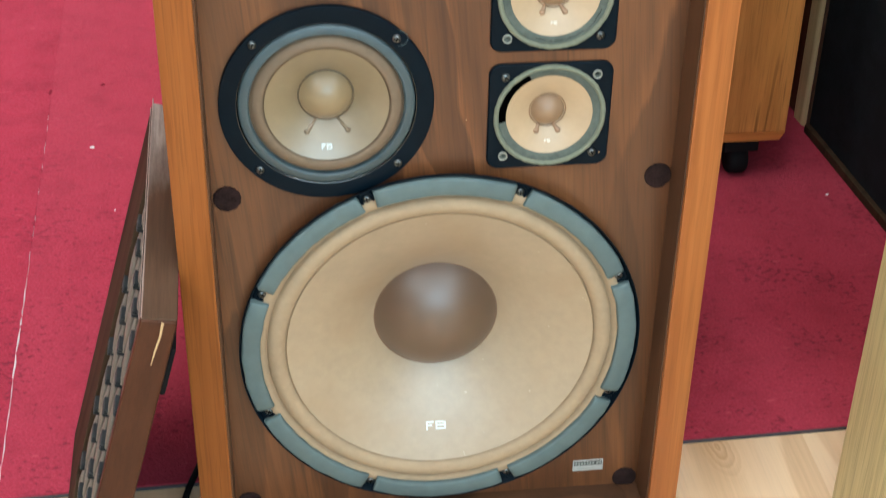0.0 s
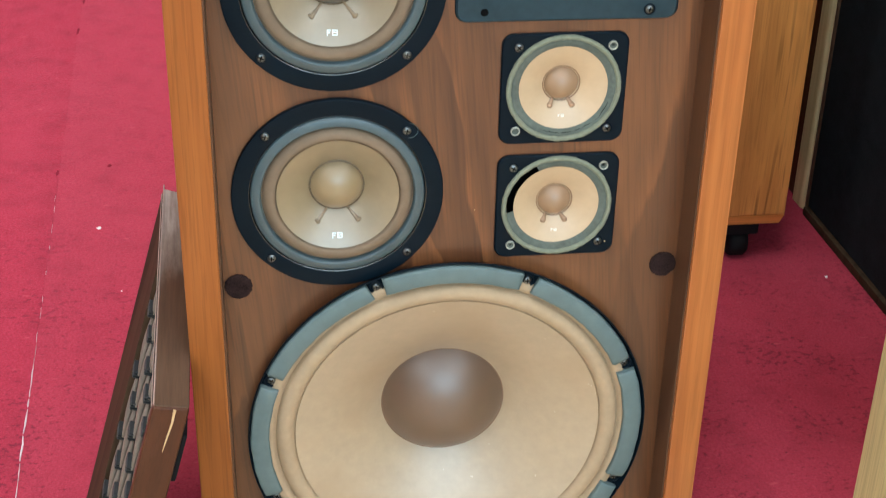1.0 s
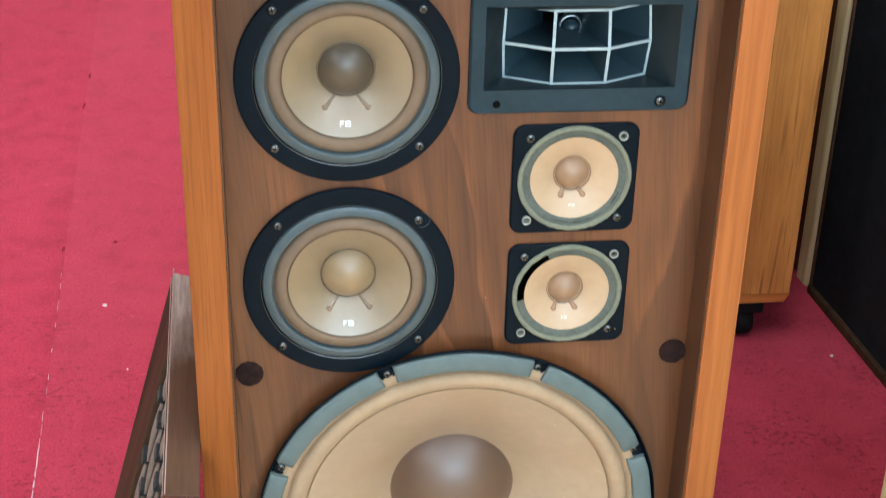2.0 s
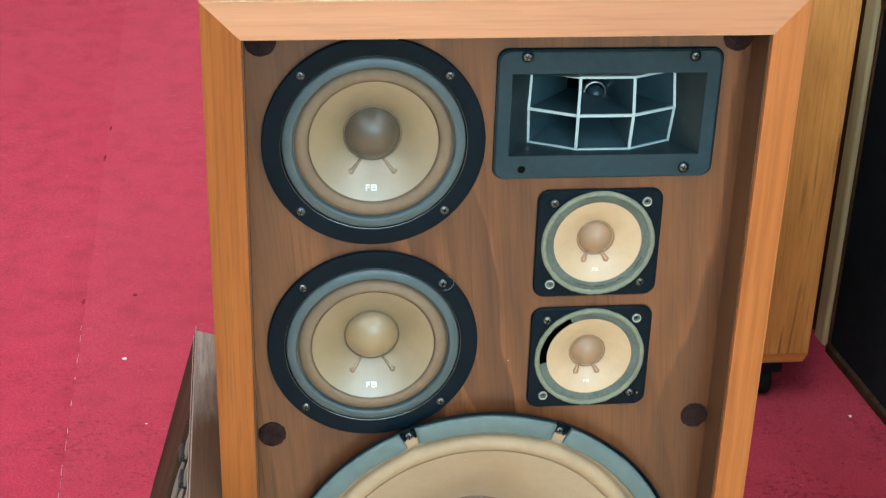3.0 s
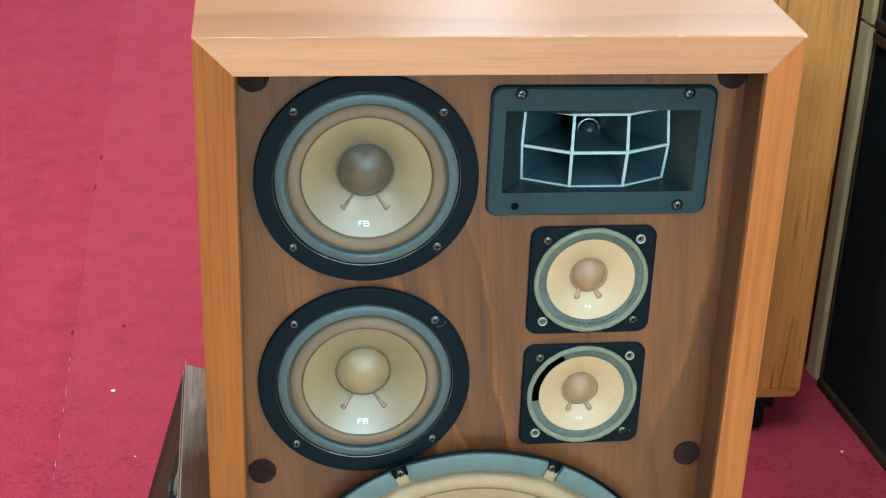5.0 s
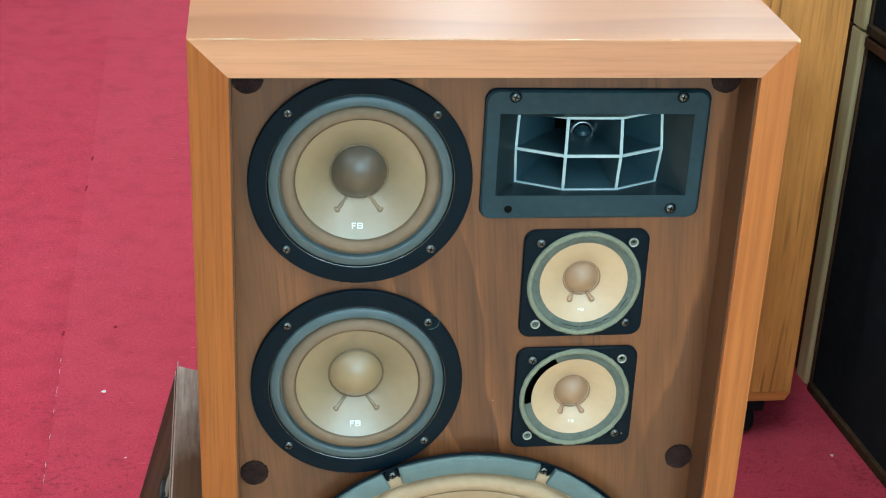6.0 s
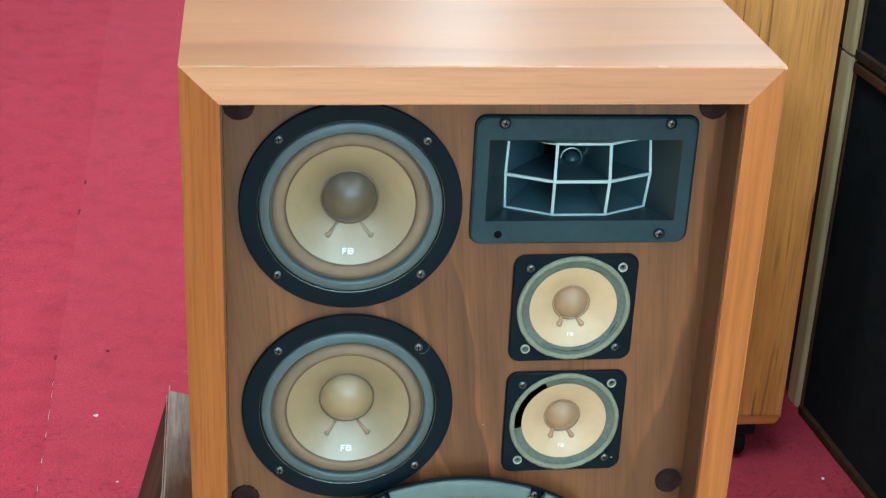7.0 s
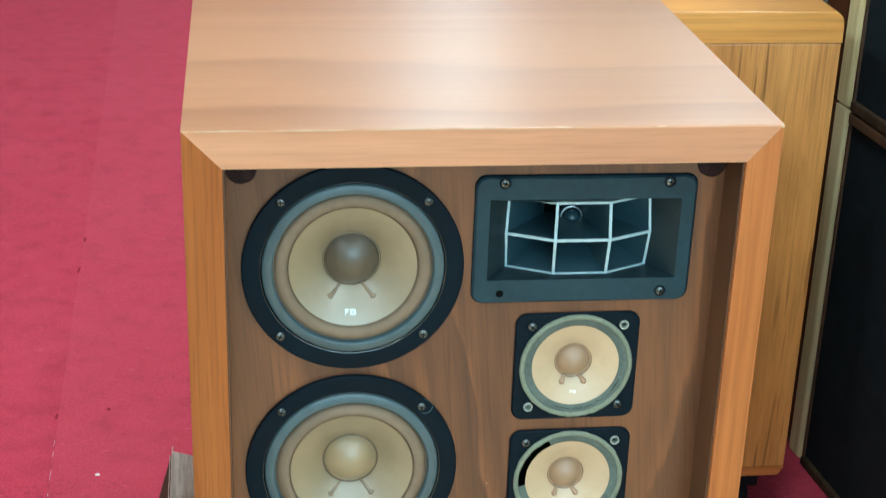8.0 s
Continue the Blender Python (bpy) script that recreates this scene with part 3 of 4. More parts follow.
part("lip_lining", boxed(-IX + 0.0013, IX - 0.0013, 0.004, REC, H - LIP_T - 0.0012, H - LIP_T), M_WALNUT_D, speaker, "dark brown inner lip")


def holed_baffle(holes, rects):
    """The baffle in the xz plane, cut through for the drivers."""
    bm = boxed(-IX, IX, 0, 0.018, LIP_T, H - LIP_T)
    me = bpy.data.meshes.new("baffle")
    bm.to_mesh(me)
    bm.free()
    ob = new("baffle", me)
    cut = bmesh.new()
    for x, z, r in holes:
        bmesh.ops.create_cone(cut, cap_ends=True, segments=64, radius1=r, radius2=r, depth=0.1, matrix=pose(x, 0, z, 90))
    for x, z, w, h in rects:
        add_box(cut, x - w / 2, x + w / 2, -0.05, 0.05, z - h / 2, z + h / 2)
    cm = bpy.data.meshes.new("cutter")
    cut.to_mesh(cm)
    cut.free()
    co = new("cutter", cm)
    md = ob.modifiers.new("cut", "BOOLEAN")
    md.operation, md.object, md.solver = "DIFFERENCE", co, "EXACT"
    dg = bpy.context.evaluated_depsgraph_get()
    res = bpy.data.meshes.new_from_object(ob.evaluated_get(dg))
    ob.modifiers.clear()
    ob.data = res
    bpy.data.objects.remove(co)
    bpy.data.meshes.remove(cm)
    return ob


MIDS = ((-0.0930, 0.6147), (-0.0930, 0.4420))
TWEETS = ((0.0812, 0.5277), (0.0814, 0.4249))
HORN = (0.0805, 0.6364)
WOOF = (-0.0015, 0.2078)
baffle = holed_baffle([(*MIDS[0], 0.074), (*MIDS[1], 0.074), (*TWEETS[0], 0.040), (*TWEETS[1], 0.040), (*WOOF, 0.160)], [(*HORN, 0.15, 0.075)])
baffle.data.materials.clear()
baffle.data.materials.append(M_WALNUT)
baffle.parent = speaker
baffle.matrix_basis = pose(0, REC, 0)
tagged(baffle, "walnut veneered baffle board")


def facing(x, z, turn=0.0):
    """A frame on the baffle: x to the right, y up, z out of the baffle."""
    return pose(x, REC, z, 90) @ pose(0, 0, 0, 0, 0, turn)


def screw_mesh(r=0.0034):
    bm = lathe([(r, 0.0), (r, 0.0006), (r * 0.85, 0.0014), (r * 0.45, 0.0018), (0, 0.0019)], 20)
    for f in bm.faces:
        f.smooth = True
    add_box(bm, -r * 0.62, r * 0.62, -r * 0.13, r * 0.13, 0.0012, 0.00205, mat=1)
    add_box(bm, -r * 0.13, r * 0.13, -r * 0.62, r * 0.62, 0.0012, 0.0021, mat=1)
    me = bpy.data.meshes.new("screw")
    bm.to_mesh(me)
    bm.free()
    me.materials.append(M_STEEL)
    me.materials.append(M_SLOT)
    return me


SCREW = screw_mesh()
SCREW_L = screw_mesh(0.0035)


def recess_mesh(r=0.0045):
    bm = lathe([(r * 1.05, 0.0), (r, 0.0007), (r * 0.82, 0.0009), (r * 0.72, 0.0002)], 20)
    me = bpy.data.meshes.new("washer")
    bm.to_mesh(me)
    bm.free()
    me.materials.append(M_BLACK)
    return me


WASHER = recess_mesh()


def fit_screw(parent, x, y, z, me=SCREW):
    shared("screw", me, parent, pose(x, y, z, 0, 0, random.uniform(0, 90)))
    shared("washer", WASHER, parent, pose(x, y, z - 0.0003))


def strokes(height, kx, drop, surface):
    """Two block marks laid on a cone: bars mapped on the surface."""
    u = height
    t = 0.19 * u
    f = [(0, t, 0, u), (t, 0.85 * u, u - t, u), (t, 0.7 * u, 0.42 * u, 0.42 * u + t)]
    o = 1.05 * u
    b = [(o, o + t, 0, u), (o + t, o + 0.95 * u, u - t, u), (o + t, o + 0.95 * u, 0.44 * u, 0.44 * u + t), (o + t, o + 0.95 * u, 0, t), (o + 0.95 * u, o + 0.95 * u + t, 0.06 * u, 0.94 * u)]
    bm = bmesh.new()
    for x0, x1, y0, y1 in f + b:
        c = []
        for x, y in ((x0, y0), (x1, y0), (x1, y1), (x0, y1)):
            px, py = (x - 1.05 * u) * kx, y - u / 2 + drop
            c.append((px, py, surface(math.hypot(px, py))))
        lo = [bm.verts.new((x, y, z + 0.0001)) for x, y, z in c]
        hi = [bm.verts.new((x, y, z + 0.0004)) for x, y, z in c]
        bm.faces.new(hi)
        for i in range(4):
            j = (i + 1) % 4
            bm.faces.new((lo[i], lo[j], hi[j], hi[i]))
    bmesh.ops.recalc_face_normals(bm, faces=bm.faces)
    return bm


def cone_profile(r1, z1, r0, z0, bow=0.0, n=14):
    """From the rim (r1, z1) in to the neck (r0, z0), slightly bowed outwards."""
    out = []
    for i in range(n + 1):
        t = i / n
        out.append((r1 + (r0 - r1) * t, z1 + (z0 - z1) * t + bow * math.sin(math.pi * t)))
    return out


def on_profile(prof):
    def f(r):
        for (ra, za), (rb, zb) in zip(prof[:-1], prof[1:]):
            if rb <= r <= ra:
                return za + (zb - za) * (ra - r) / (ra - rb)
        return prof[0][1]
    return f


def dome(r, z, h, n=10):
    big = (r * r + h * h) / (2 * h)
    return [(r * math.cos(math.pi / 2 * i / n), z + h - big + math.sqrt(max(0.0, big * big - (r * math.cos(math.pi / 2 * i / n)) ** 2))) for i in range(n)] + [(0, z + h)]


def roll(r1, r0, z, h, n=10):
    return [((r1 + r0) / 2 + (r1 - r0) / 2 * math.cos(math.pi * i / n), z + h * math.sin(math.pi * i / n)) for i in range(n + 1)]


def lead(parent, side, r_in, r_out, spread, surf, thick, mat=None, start=0.42, drop=False):
    """A tinsel lead under lacquer: a tapering strip that ends in a blob."""
    pts = []
    for i in range(7):
        t = i / 6
        x = side * (spread * (start + (1 - start) * t))
        y = -(r_in + (r_out - r_in) * t)
        pts.append((x, y, surf(math.hypot(x, y)) + thick * 0.1))
    if drop:
        bm = tube(pts, [thick * (0.70 + 0.62 * (i / 6) ** 1.5) for i in range(7)], 10)
        bmesh.ops.create_uvsphere(bm, u_segments=12, v_segments=8, radius=thick * 1.34, matrix=Matrix.Translation(pts[-1]))
        return part("lead", bm, mat or M_LEAD, parent, smooth=True)
    bm = tube(pts, [thick * (0.66 + 0.12 * math.sin(2.3 * i + side) + 0.5 * (i / 6) ** 1.5) for i in range(7)], 10)
    x, y, z = pts[-1]
    bmesh.ops.create_uvsphere(bm, u_segments=12, v_segments=8, radius=thick * 1.35, matrix=Matrix.Translation((x, y, z)))
    bmesh.ops.create_uvsphere(bm, u_segments=12, v_segments=8, radius=thick * 0.8, matrix=Matrix.Translation((x + side * thick * 0.9, y + thick * 0.7, z + thick * 0.2)))
    for v in bm.verts:
        v.co += 0.12 * thick * noise.noise_vector(v.co * 700)
    return part("lead", bm, mat or M_LEAD, parent, smooth=True)


def midrange(x, z, cap_mat, cap_label, turn, out=0.0):
    """out: how far the cone has settled forwards."""
    d = part("midrange_driver", lathe([(0.0830, 0.0), (0.0830, 0.0034), (0.0829, 0.0039), (0.0825, 0.0043), (0.0822, 0.00435), (0.0702, 0.00435), (0.0699, 0.0043), (0.0693, 0.0038), (0.0691, 0.0034), (0.0688, -0.004)]), M_BLACK, speaker, "midrange driver with black flange and olive paper cone", facing(x, z, turn), smooth=True)
    part("ring", lathe([(0.0682, -0.0040), (0.0681, 0.0036), (0.0677, 0.0046), (0.0668, 0.0051), (0.0618, 0.0064), (0.0608, 0.0062), (0.0600, 0.0044), (0.0597, 0.0)]), M_RING, d, "blue-grey inner ring", smooth=True)
    part("trim_ring", lathe([(0.0696, 0.0030), (0.0696, 0.0045), (0.0694, 0.0046), (0.0685, 0.0028), (0.0684, -0.001)]), M_GLOSS, d, "glossy black trim ring", smooth=True)
    part("surround", lathe([(0.0600, 0.0012)] + [(r, h + out * (0.0590 - r) / 0.0104) for r, h in roll(0.0588, 0.0490, 0.0008, 0.0036, 14)] + [(0.0484, out - 0.0012), (0.0477, out - 0.0014)]), M_EDGE_M, d, "brown cloth surround", smooth=True)
    prof = cone_profile(0.0481, 0.0004 + out, 0.0200, -0.0190 + out, 0.0012)
    part("cone", lathe(prof), M_PAPER_M, d, "olive tan paper cone", smooth=True)
    # brown ring: contact shade at the cap's foot, put in as colour
    part("cap_rim", lathe([(0.0222, on_profile(prof)(0.0222) + 0.0001), (0.0217, on_profile(prof)(0.0222) + 0.0007), (0.0208, -0.0168 + out)]), M_RIM_M, d, "brown rim painting the shade around the dust cap", smooth=True)
    part("dust_cap", lathe([(0.0210, -0.0178 + out)] + dome(0.0206, -0.0166 + out, 0.0115)), cap_mat, d, cap_label, smooth=True)
    s = on_profile(prof)
    part("print", strokes(0.0038, 1.0, -0.0390, s), M_LOGO, d, "pale printed letters", pose(-0.0012, 0, 0))
    for side in (-1, 1):
        lead(d, side, 0.0200, 0.0278, 0.0160, s, 0.0016, None, 0.50)
    for k in range(4):
        a = radians(45 + 90 * k)
        fit_screw(d, 0.0767 * math.cos(a), 0.0767 * math.sin(a), 0.0040, SCREW)
    return d


midrange(*MIDS[0], M_CAP_M, "dark bronze dust cap", -0.7)
lower_mid = midrange(*MIDS[1], M_CAP_G, "gold dust cap", 0.4, 0.0035)
hair = [(0.0570 + 0.0058 * math.cos(radians(a)), 0.0545 + 0.0062 * math.sin(radians(a)), 0.0047 + 0.0004 * math.sin(radians(2 * a))) for a in range(-110, 100, 12)]
part("hair", tube(hair, 0.00018, 5), M_GASKET, lower_mid, "stray grey hair on the flange")


def tweeter(x, z, torn):
    out = [(px, py - 0.0008) for px, py in outline(0.0976, 0.0922, 0.0095, 12)]
    inn = []
    n = len(out)
    for px, py in out:
        a = math.atan2(py, px)
        inn.append((0.0408 * math.cos(a), 0.0408 * math.sin(a)))
    d = part("tweeter_driver", plate(out, inn, 0.0, 0.0034), M_BLACK, speaker, "square black cone tweeter with torn felt ring" if torn else "square black cone tweeter with felt ring", facing(x, z), smooth=False)
    a0, a1 = (187, 187 + 289) if torn else (0, 360)
    felt = lathe([(0.0446, 0.0030), (0.0445, 0.0050), (0.0438, 0.0059), (0.0428, 0.0062), (0.0416, 0.0059), (0.0408, 0.0048), (0.0404, 0.0030)], 160)
    for v in felt.verts:
        k = 1 + 0.009 * noise.noise(v.co * 260 + Vector((0, z * 90, 0))) + 0.006 * noise.noise(v.co * 700)
        v.co.x, v.co.y, v.co.z = v.co.x * k, v.co.y * k, v.co.z + 0.0005 * noise.noise(v.co * 400)
    part("felt_ring", felt, M_FELT, d, "mossy grey felt ring", smooth=True)
    part("surround", lathe([(0.0408, 0.0040), (0.0390, 0.0043), (0.0365, 0.0034), (0.0342, 0.0022)], 96, a0, a1), M_FELT_D, d, "grey felt surround with a gap" if torn else "", smooth=True)
    part("cavity", lathe([(0.0404, 0.0034), (0.0390, -0.018), (0.0, -0.019)], 48), M_SLOT, d)
    prof = cone_profile(0.0346, 0.0026, 0.0120, -0.0080, 0.0010)
    part("cone", lathe(prof), M_PAPER_T, d, "peach paper cone", smooth=True)
    # brown ring drawn in place of the shade under the cap's edge
    part("cap_rim", lathe([(0.0150, on_profile(prof)(0.0150) + 0.0001), (0.0146, on_profile(prof)(0.0150) + 0.0006), (0.0137, -0.0074)]), M_RIM_T, d, "brown rim painting the shade around the dust cap", smooth=True)
    part("dust_cap", lathe([(0.0139, -0.0079)] + dome(0.0136, -0.0073, 0.0090)), M_CAP_T, d, "tan dust cap", smooth=True)
    s = on_profile(prof)
    part("print", strokes(0.0021, 1.05, -0.0250, s), M_LOGO_F, d, "pale printed letters")
    for side in (-1, 1):
        lead(d, side, 0.0122, 0.0172, 0.0088, s, 0.0018, M_LEAD_T, 0.72 if side < 0 else 0.55, True)
    if not torn:
        crack = []
        for i in range(22):
            a = radians(-112 + 92 * i / 21)
            r = 0.0378 + 0.0011 * noise.noise(Vector((i * 0.9, 3.3, 0)))
            crack.append((r * math.cos(a), r * math.sin(a), 0.00375))
        part("crack", tube(crack, 0.00028, 5), M_SLOT, d, "dark crack in the felt")
    for sx, sy, kind in ((-1, 1, 0), (1, 1, 1), (-1, -1, 1), (1, -1, 0)):
        px, py = sx * 0.0360, sy * 0.0350
        if kind == 0:
            fit_screw(d, px, py, 0.0032)
        else:
            part("eyelet", lathe([(0.0038, 0.0032), (0.0037, 0.0048), (0.0033, 0.0051), (0.0028, 0.0048), (0.0026, 0.0036)], 24), M_EYE, d, "empty screw eyelet", pose(px, py, 0.0), smooth=True)
            part("bore", lathe([(0.0029, 0.0042), (0.0012, 0.0034), (0.0, 0.0034)], 20), M_FELT_D, d, "", pose(px, py, 0.0))
    return d


tweeter(*TWEETS[0], False)
tweeter(*TWEETS[1], True)


def horn_tweeter(x, z):
    ow, oh, ob = 0.0728, 0.0316, -0.0338
    out = [(px + 0.0001, py - 0.0018) for px, py in outline(0.1674, 0.1022, 0.0085, 8)]
    inn = []
    for px, py in out:
        k = min(ow / max(abs(px), 1e-6), (oh if py > 0 else -ob) / max(abs(py), 1e-6))
        inn.append((px * k, py * k))
    for sx in (-1, 1):
        for ey in (oh, ob):
            i = min(range(len(inn)), key=lambda n: math.hypot(inn[n][0] - sx * ow, inn[n][1] - ey))
            inn[i] = (sx * ow, ey)
    d = part("horn_tweeter", plate(out, inn, 0.0, 0.0042, 0.0016), M_PLASTIC, speaker, "blue-black horn tweeter with silver edged cells", facing(x, z, -0.3))
    # slightly larger black plate leaves a dark line around the faceplate
    under = [(px * 1.009 + 0.0003, py * 1.014 + 0.0003) for px, py in out]
    part("gasket", plate(under, inn, 0.0, 0.0016, 0.0006), M_BLACK, d, "thin black border plate")
    ux = [-1.0, -0.375, 0.375, 1.0]
    gy = [-0.0326, -0.0036, 0.0256]

    def node(i, j):
        """Front corner of the cells: the grid bulges towards the room."""
        y = gy[j]
        half = 0.0562 if j == 1 else 0.0545
        deep = (-0.0165 if i in (0, 3) else -0.0005) - (0.0 if j == 1 else 0.0035)
        return Vector((ux[i] * half, y, deep))
    back, br = -0.056, (0.0200, 0.0120)

    def neck(i, j):
        return Vector((ux[i] * br[0], -0.0036 + (j - 1) * br[1], back))
    bm = bmesh.new()
    for ey, j in ((ob, 0), (oh, 2)):
        f = [bm.verts.new((a, ey, 0.0040)) for a in (-ow, node(1, j).x, node(2, j).x, ow)]
        g = [bm.verts.new(node(i, j)) for i in range(4)]
        for i in range(3):
            bm.faces.new((f[i], f[i + 1], g[i + 1], g[i]))
    for sx, i in ((-1, 0), (1, 3)):
        f = [bm.verts.new((sx * ow, a, 0.0040)) for a in (ob, -0.0036, oh)]
        g = [bm.verts.new(node(i, j)) for j in range(3)]
        for j in range(2):
            bm.faces.new((f[j], f[j + 1], g[j + 1], g[j]))
    part("horn_mouth", bm, M_FLARE, d, "flared horn mouth with its shade in the colour")

    def vane(name, front, rear, off):
        vb = bmesh.new()
        n = len(front)
        rows = [[vb.verts.new(p + o) for p in pts] for pts, o in ((front, -off), (front, off), (rear, off), (rear, -off))]
        for a, b in zip(rows, rows[1:] + rows[:1]):
            for i in range(n - 1):
                vb.faces.new((a[i], a[i + 1], b[i + 1], b[i]))
        bmesh.ops.recalc_face_normals(vb, faces=vb.faces)
        part(name, vb, M_HORN, d)
    for i in range(4):
        vane("cell_wall", [node(i, j) for j in range(3)], [neck(i, j) for j in range(3)], Vector((0.0005, 0, 0)))
    for j in range(3):
        vane("cell_shelf", [node(i, j) for i in range(4)], [neck(i, j) for i in range(4)], Vector((0, 0.0005, 0)))
    part("throat", boxed(-br[0], br[0], -br[1] - 0.0036, br[1] - 0.0036, back - 0.004, back), M_SLOT, d)

    def cell_edge(p, q):
        mid, dv = (p + q) / 2, (q - p)
        q4 = dv.to_track_quat("X", "Z").to_matrix().to_4x4()
        h = dv.length / 2
        part("cell_edge", boxed(-h - 0.0006, h + 0.0006, -0.0011, 0.0011, -0.0004, 0.0010), M_SILVER, d, "silver cell edge", Matrix.Translation(mid) @ q4)
    for i in range(4):
        for j in range(2):
            cell_edge(node(i, j), node(i, j + 1))
    for j in range(3):
        for i in range(3):
            cell_edge(node(i, j), node(i + 1, j))
    for i in (0, 3):
        p, q = node(i, 0) + Vector((0.0012 if i == 0 else -0.0012, 0.0012, -0.002)), neck(i, 0)
        part("cell_fillet", tube([p.lerp(q, 0.62 * k / 6) for k in range(7)], [0.0011, 0.0010, 0.0009, 0.0008, 0.0007, 0.0006, 0.0004], 8), M_HORN, d, "", smooth=True)
    pb = bmesh.new()
    bmesh.ops.create_uvsphere(pb, u_segments=24, v_segments=16, radius=0.0066)
    part("phase_plug", pb, M_HORN, d, "dark phase plug", pose(0.0005, -0.0036, -0.046), smooth=True)
    part("plug_ring", lathe([(0.0098, -0.003), (0.0098, 0.0), (0.0088, 0.002), (0.0072, 0.0015), (0.0066, -0.002)], 32), M_CHROME, d, "bright throat ring", pose(0.0005, -0.0032, -0.048), smooth=True)
    for sx, sy in ((-1, 1), (1, 1), (1, -1)):
        fit_screw(d, sx * 0.0624, sy * 0.0448, 0.0041)
    part("screw_hole", lathe([(0.0030, 0.0043), (0.0028, 0.0048), (0.0024, 0.0049), (0, 0.0048)], 20), M_SLOT, d, "empty screw hole", pose(-0.0624, -0.0448, 0.0))
    return d


horn_tweeter(*HORN)


def gasket_segment(a0, a1, seed):
    """A felt segment with a soft top edge and torn ends, thicker than the flange is high."""
    prof = [(0.1534, 0.0060), (0.1535, 0.0120), (0.1542, 0.0132), (0.1556, 0.0137), (0.1610, 0.0138), (0.1672, 0.0135), (0.1688, 0.0128), (0.1694, 0.0116), (0.1696, 0.0060)]
    n, bm, rows = 40, bmesh.new(), []
    for r, z in prof:
        row = []
        for i in range(n + 1):
            q = i / n
            a = a0 + (a1 - a0) * q
            end = max(0.0, 1 - min(q, 1 - q) * 9)
            # torn ends run further in near the inner edge
            a += end * (1 if q < 0.5 else -1) * (0.55 * noise.noise(Vector((r * 420, seed, 9.0 * (q > 0.5)))) + 26.0 * (r - 0.1610))
            rr = r * (1 + 0.0045 * noise.noise(Vector((a * 0.22, seed * 3.1, r * 30)))) 
            zz = z - (0.0016 * end * end if z > 0.010 else 0.0) + 0.0005 * noise.noise(Vector((a * 0.3, r * 120, seed)))
            row.append(bm.verts.new((rr * math.cos(radians(a)), rr * math.sin(radians(a)), zz)))
        rows.append(row)
    for p, q in zip(rows, rows[1:] + rows[:1]):
        for i in range(n):
            bm.faces.new((p[i], q[i], q[i + 1], p[i + 1]))
    bm.faces.new([r[0] for r in rows])
    bm.faces.new([r[-1] for r in reversed(rows)])
    bmesh.ops.recalc_face_normals(bm, faces=bm.faces)
    for f in bm.faces:
        f.smooth = len(f.verts) == 4
    return bm


def woofer(x, z):
    d = part("woofer_driver", lathe([(0.1646, 0.0), (0.1648, 0.0010), (0.1716, 0.0104), (0.1720, 0.0110), (0.1718, 0.0118), (0.1713, 0.0122), (0.1708, 0.0118), (0.1706, 0.0080), (0.1690, 0.0068), (0.1600, 0.0062), (0.1560, 0.0050), (0.1550, 0.002), (0.1540, -0.004)], 128), M_BLACK, speaker, "large woofer with grey gasket and tan paper cone", facing(x, z), smooth=True)
    for k in range(8):
        a = 22.5 + 45 * k
        r1, r2 = random.uniform(1.5, 1.9), random.uniform(2.0, 2.6)
        part("gasket", gasket_segment(a + r1, a + 45 - r2, 3.7 * k), M_GASKET, d, "grey-green gasket segment", pose(-0.0006, -0.0006, 0))
        ar = radians(a)
        fit_screw(d, 0.1622 * math.cos(ar), 0.1622 * math.sin(ar), 0.0070, SCREW_L)
        part("screw_cup", lathe([(0.0066, 0.0), (0.0064, 0.0014), (0.0056, 0.0020), (0.0048, 0.0016), (0.0046, 0.0)], 20), M_BLACK, d, "", pose(0.1622 * math.cos(ar), 0.1622 * math.sin(ar), 0.0064), smooth=True)
    tab = [(0.1600, 0.0062), (0.1598, 0.0074), (0.1588, 0.0084), (0.1545, 0.0088), (0.1520, 0.0082), (0.1502, 0.0070), (0.1490, 0.0050)]
    part("surround", lathe(tab + roll(0.1482, 0.1326, 0.0044, 0.0072, 16) + [(0.1318, 0.0052), (0.1310, 0.0062)], 128), M_EDGE, d, "tan cloth surround", smooth=True)
    prof = cone_profile(0.1317, 0.0066, 0.0510, -0.0400, 0.0035, 20)
    part("cone", lathe(prof, 128), M_PAPER, d, "tan paper cone with faint stains", smooth=True)
    part("dust_cap", lathe([(0.0545, -0.0398)] + dome(0.0540, -0.0375, 0.0285, 14), 96), M_CAP, d, "taupe domed dust cap", smooth=True)
    part("cap_rim", lathe([(0.0556, -0.0382), (0.0549, -0.0373), (0.0538, -0.0374)], 96), M_RIM, d, "pinkish glue rim of the dust cap", smooth=True)
    part("print", strokes(0.0068, 1.2, -0.1020, on_profile(prof)), M_LOGO, d, "pale printed letters", pose(-0.0021, 0, 0))
    return d


woofer(*WOOF)


def velcro(x, z, r=0.0112):
    bm = lathe([(r, 0.0), (r * 0.98, 0.0016), (r * 0.9, 0.0021), (0, 0.0021)], 56)
    for v in bm.verts:
        k = 1 + 0.07 * noise.noise(v.co * 420 + Vector((x * 40, z * 40, 0)))
        v.co.x *= k
        v.co.y *= k
    part("hook_dot", bm, M_VELCRO, speaker, "dark brown fastener dot", facing(x, z))


for vx, vz in ((-0.1742, 0.3600), (0.1748, 0.3632), (0.1736, 0.0350), (-0.1735, 0.0350), (0.1750, 0.6942), (-0.1745, 0.6942)):
    velcro(vx, vz)

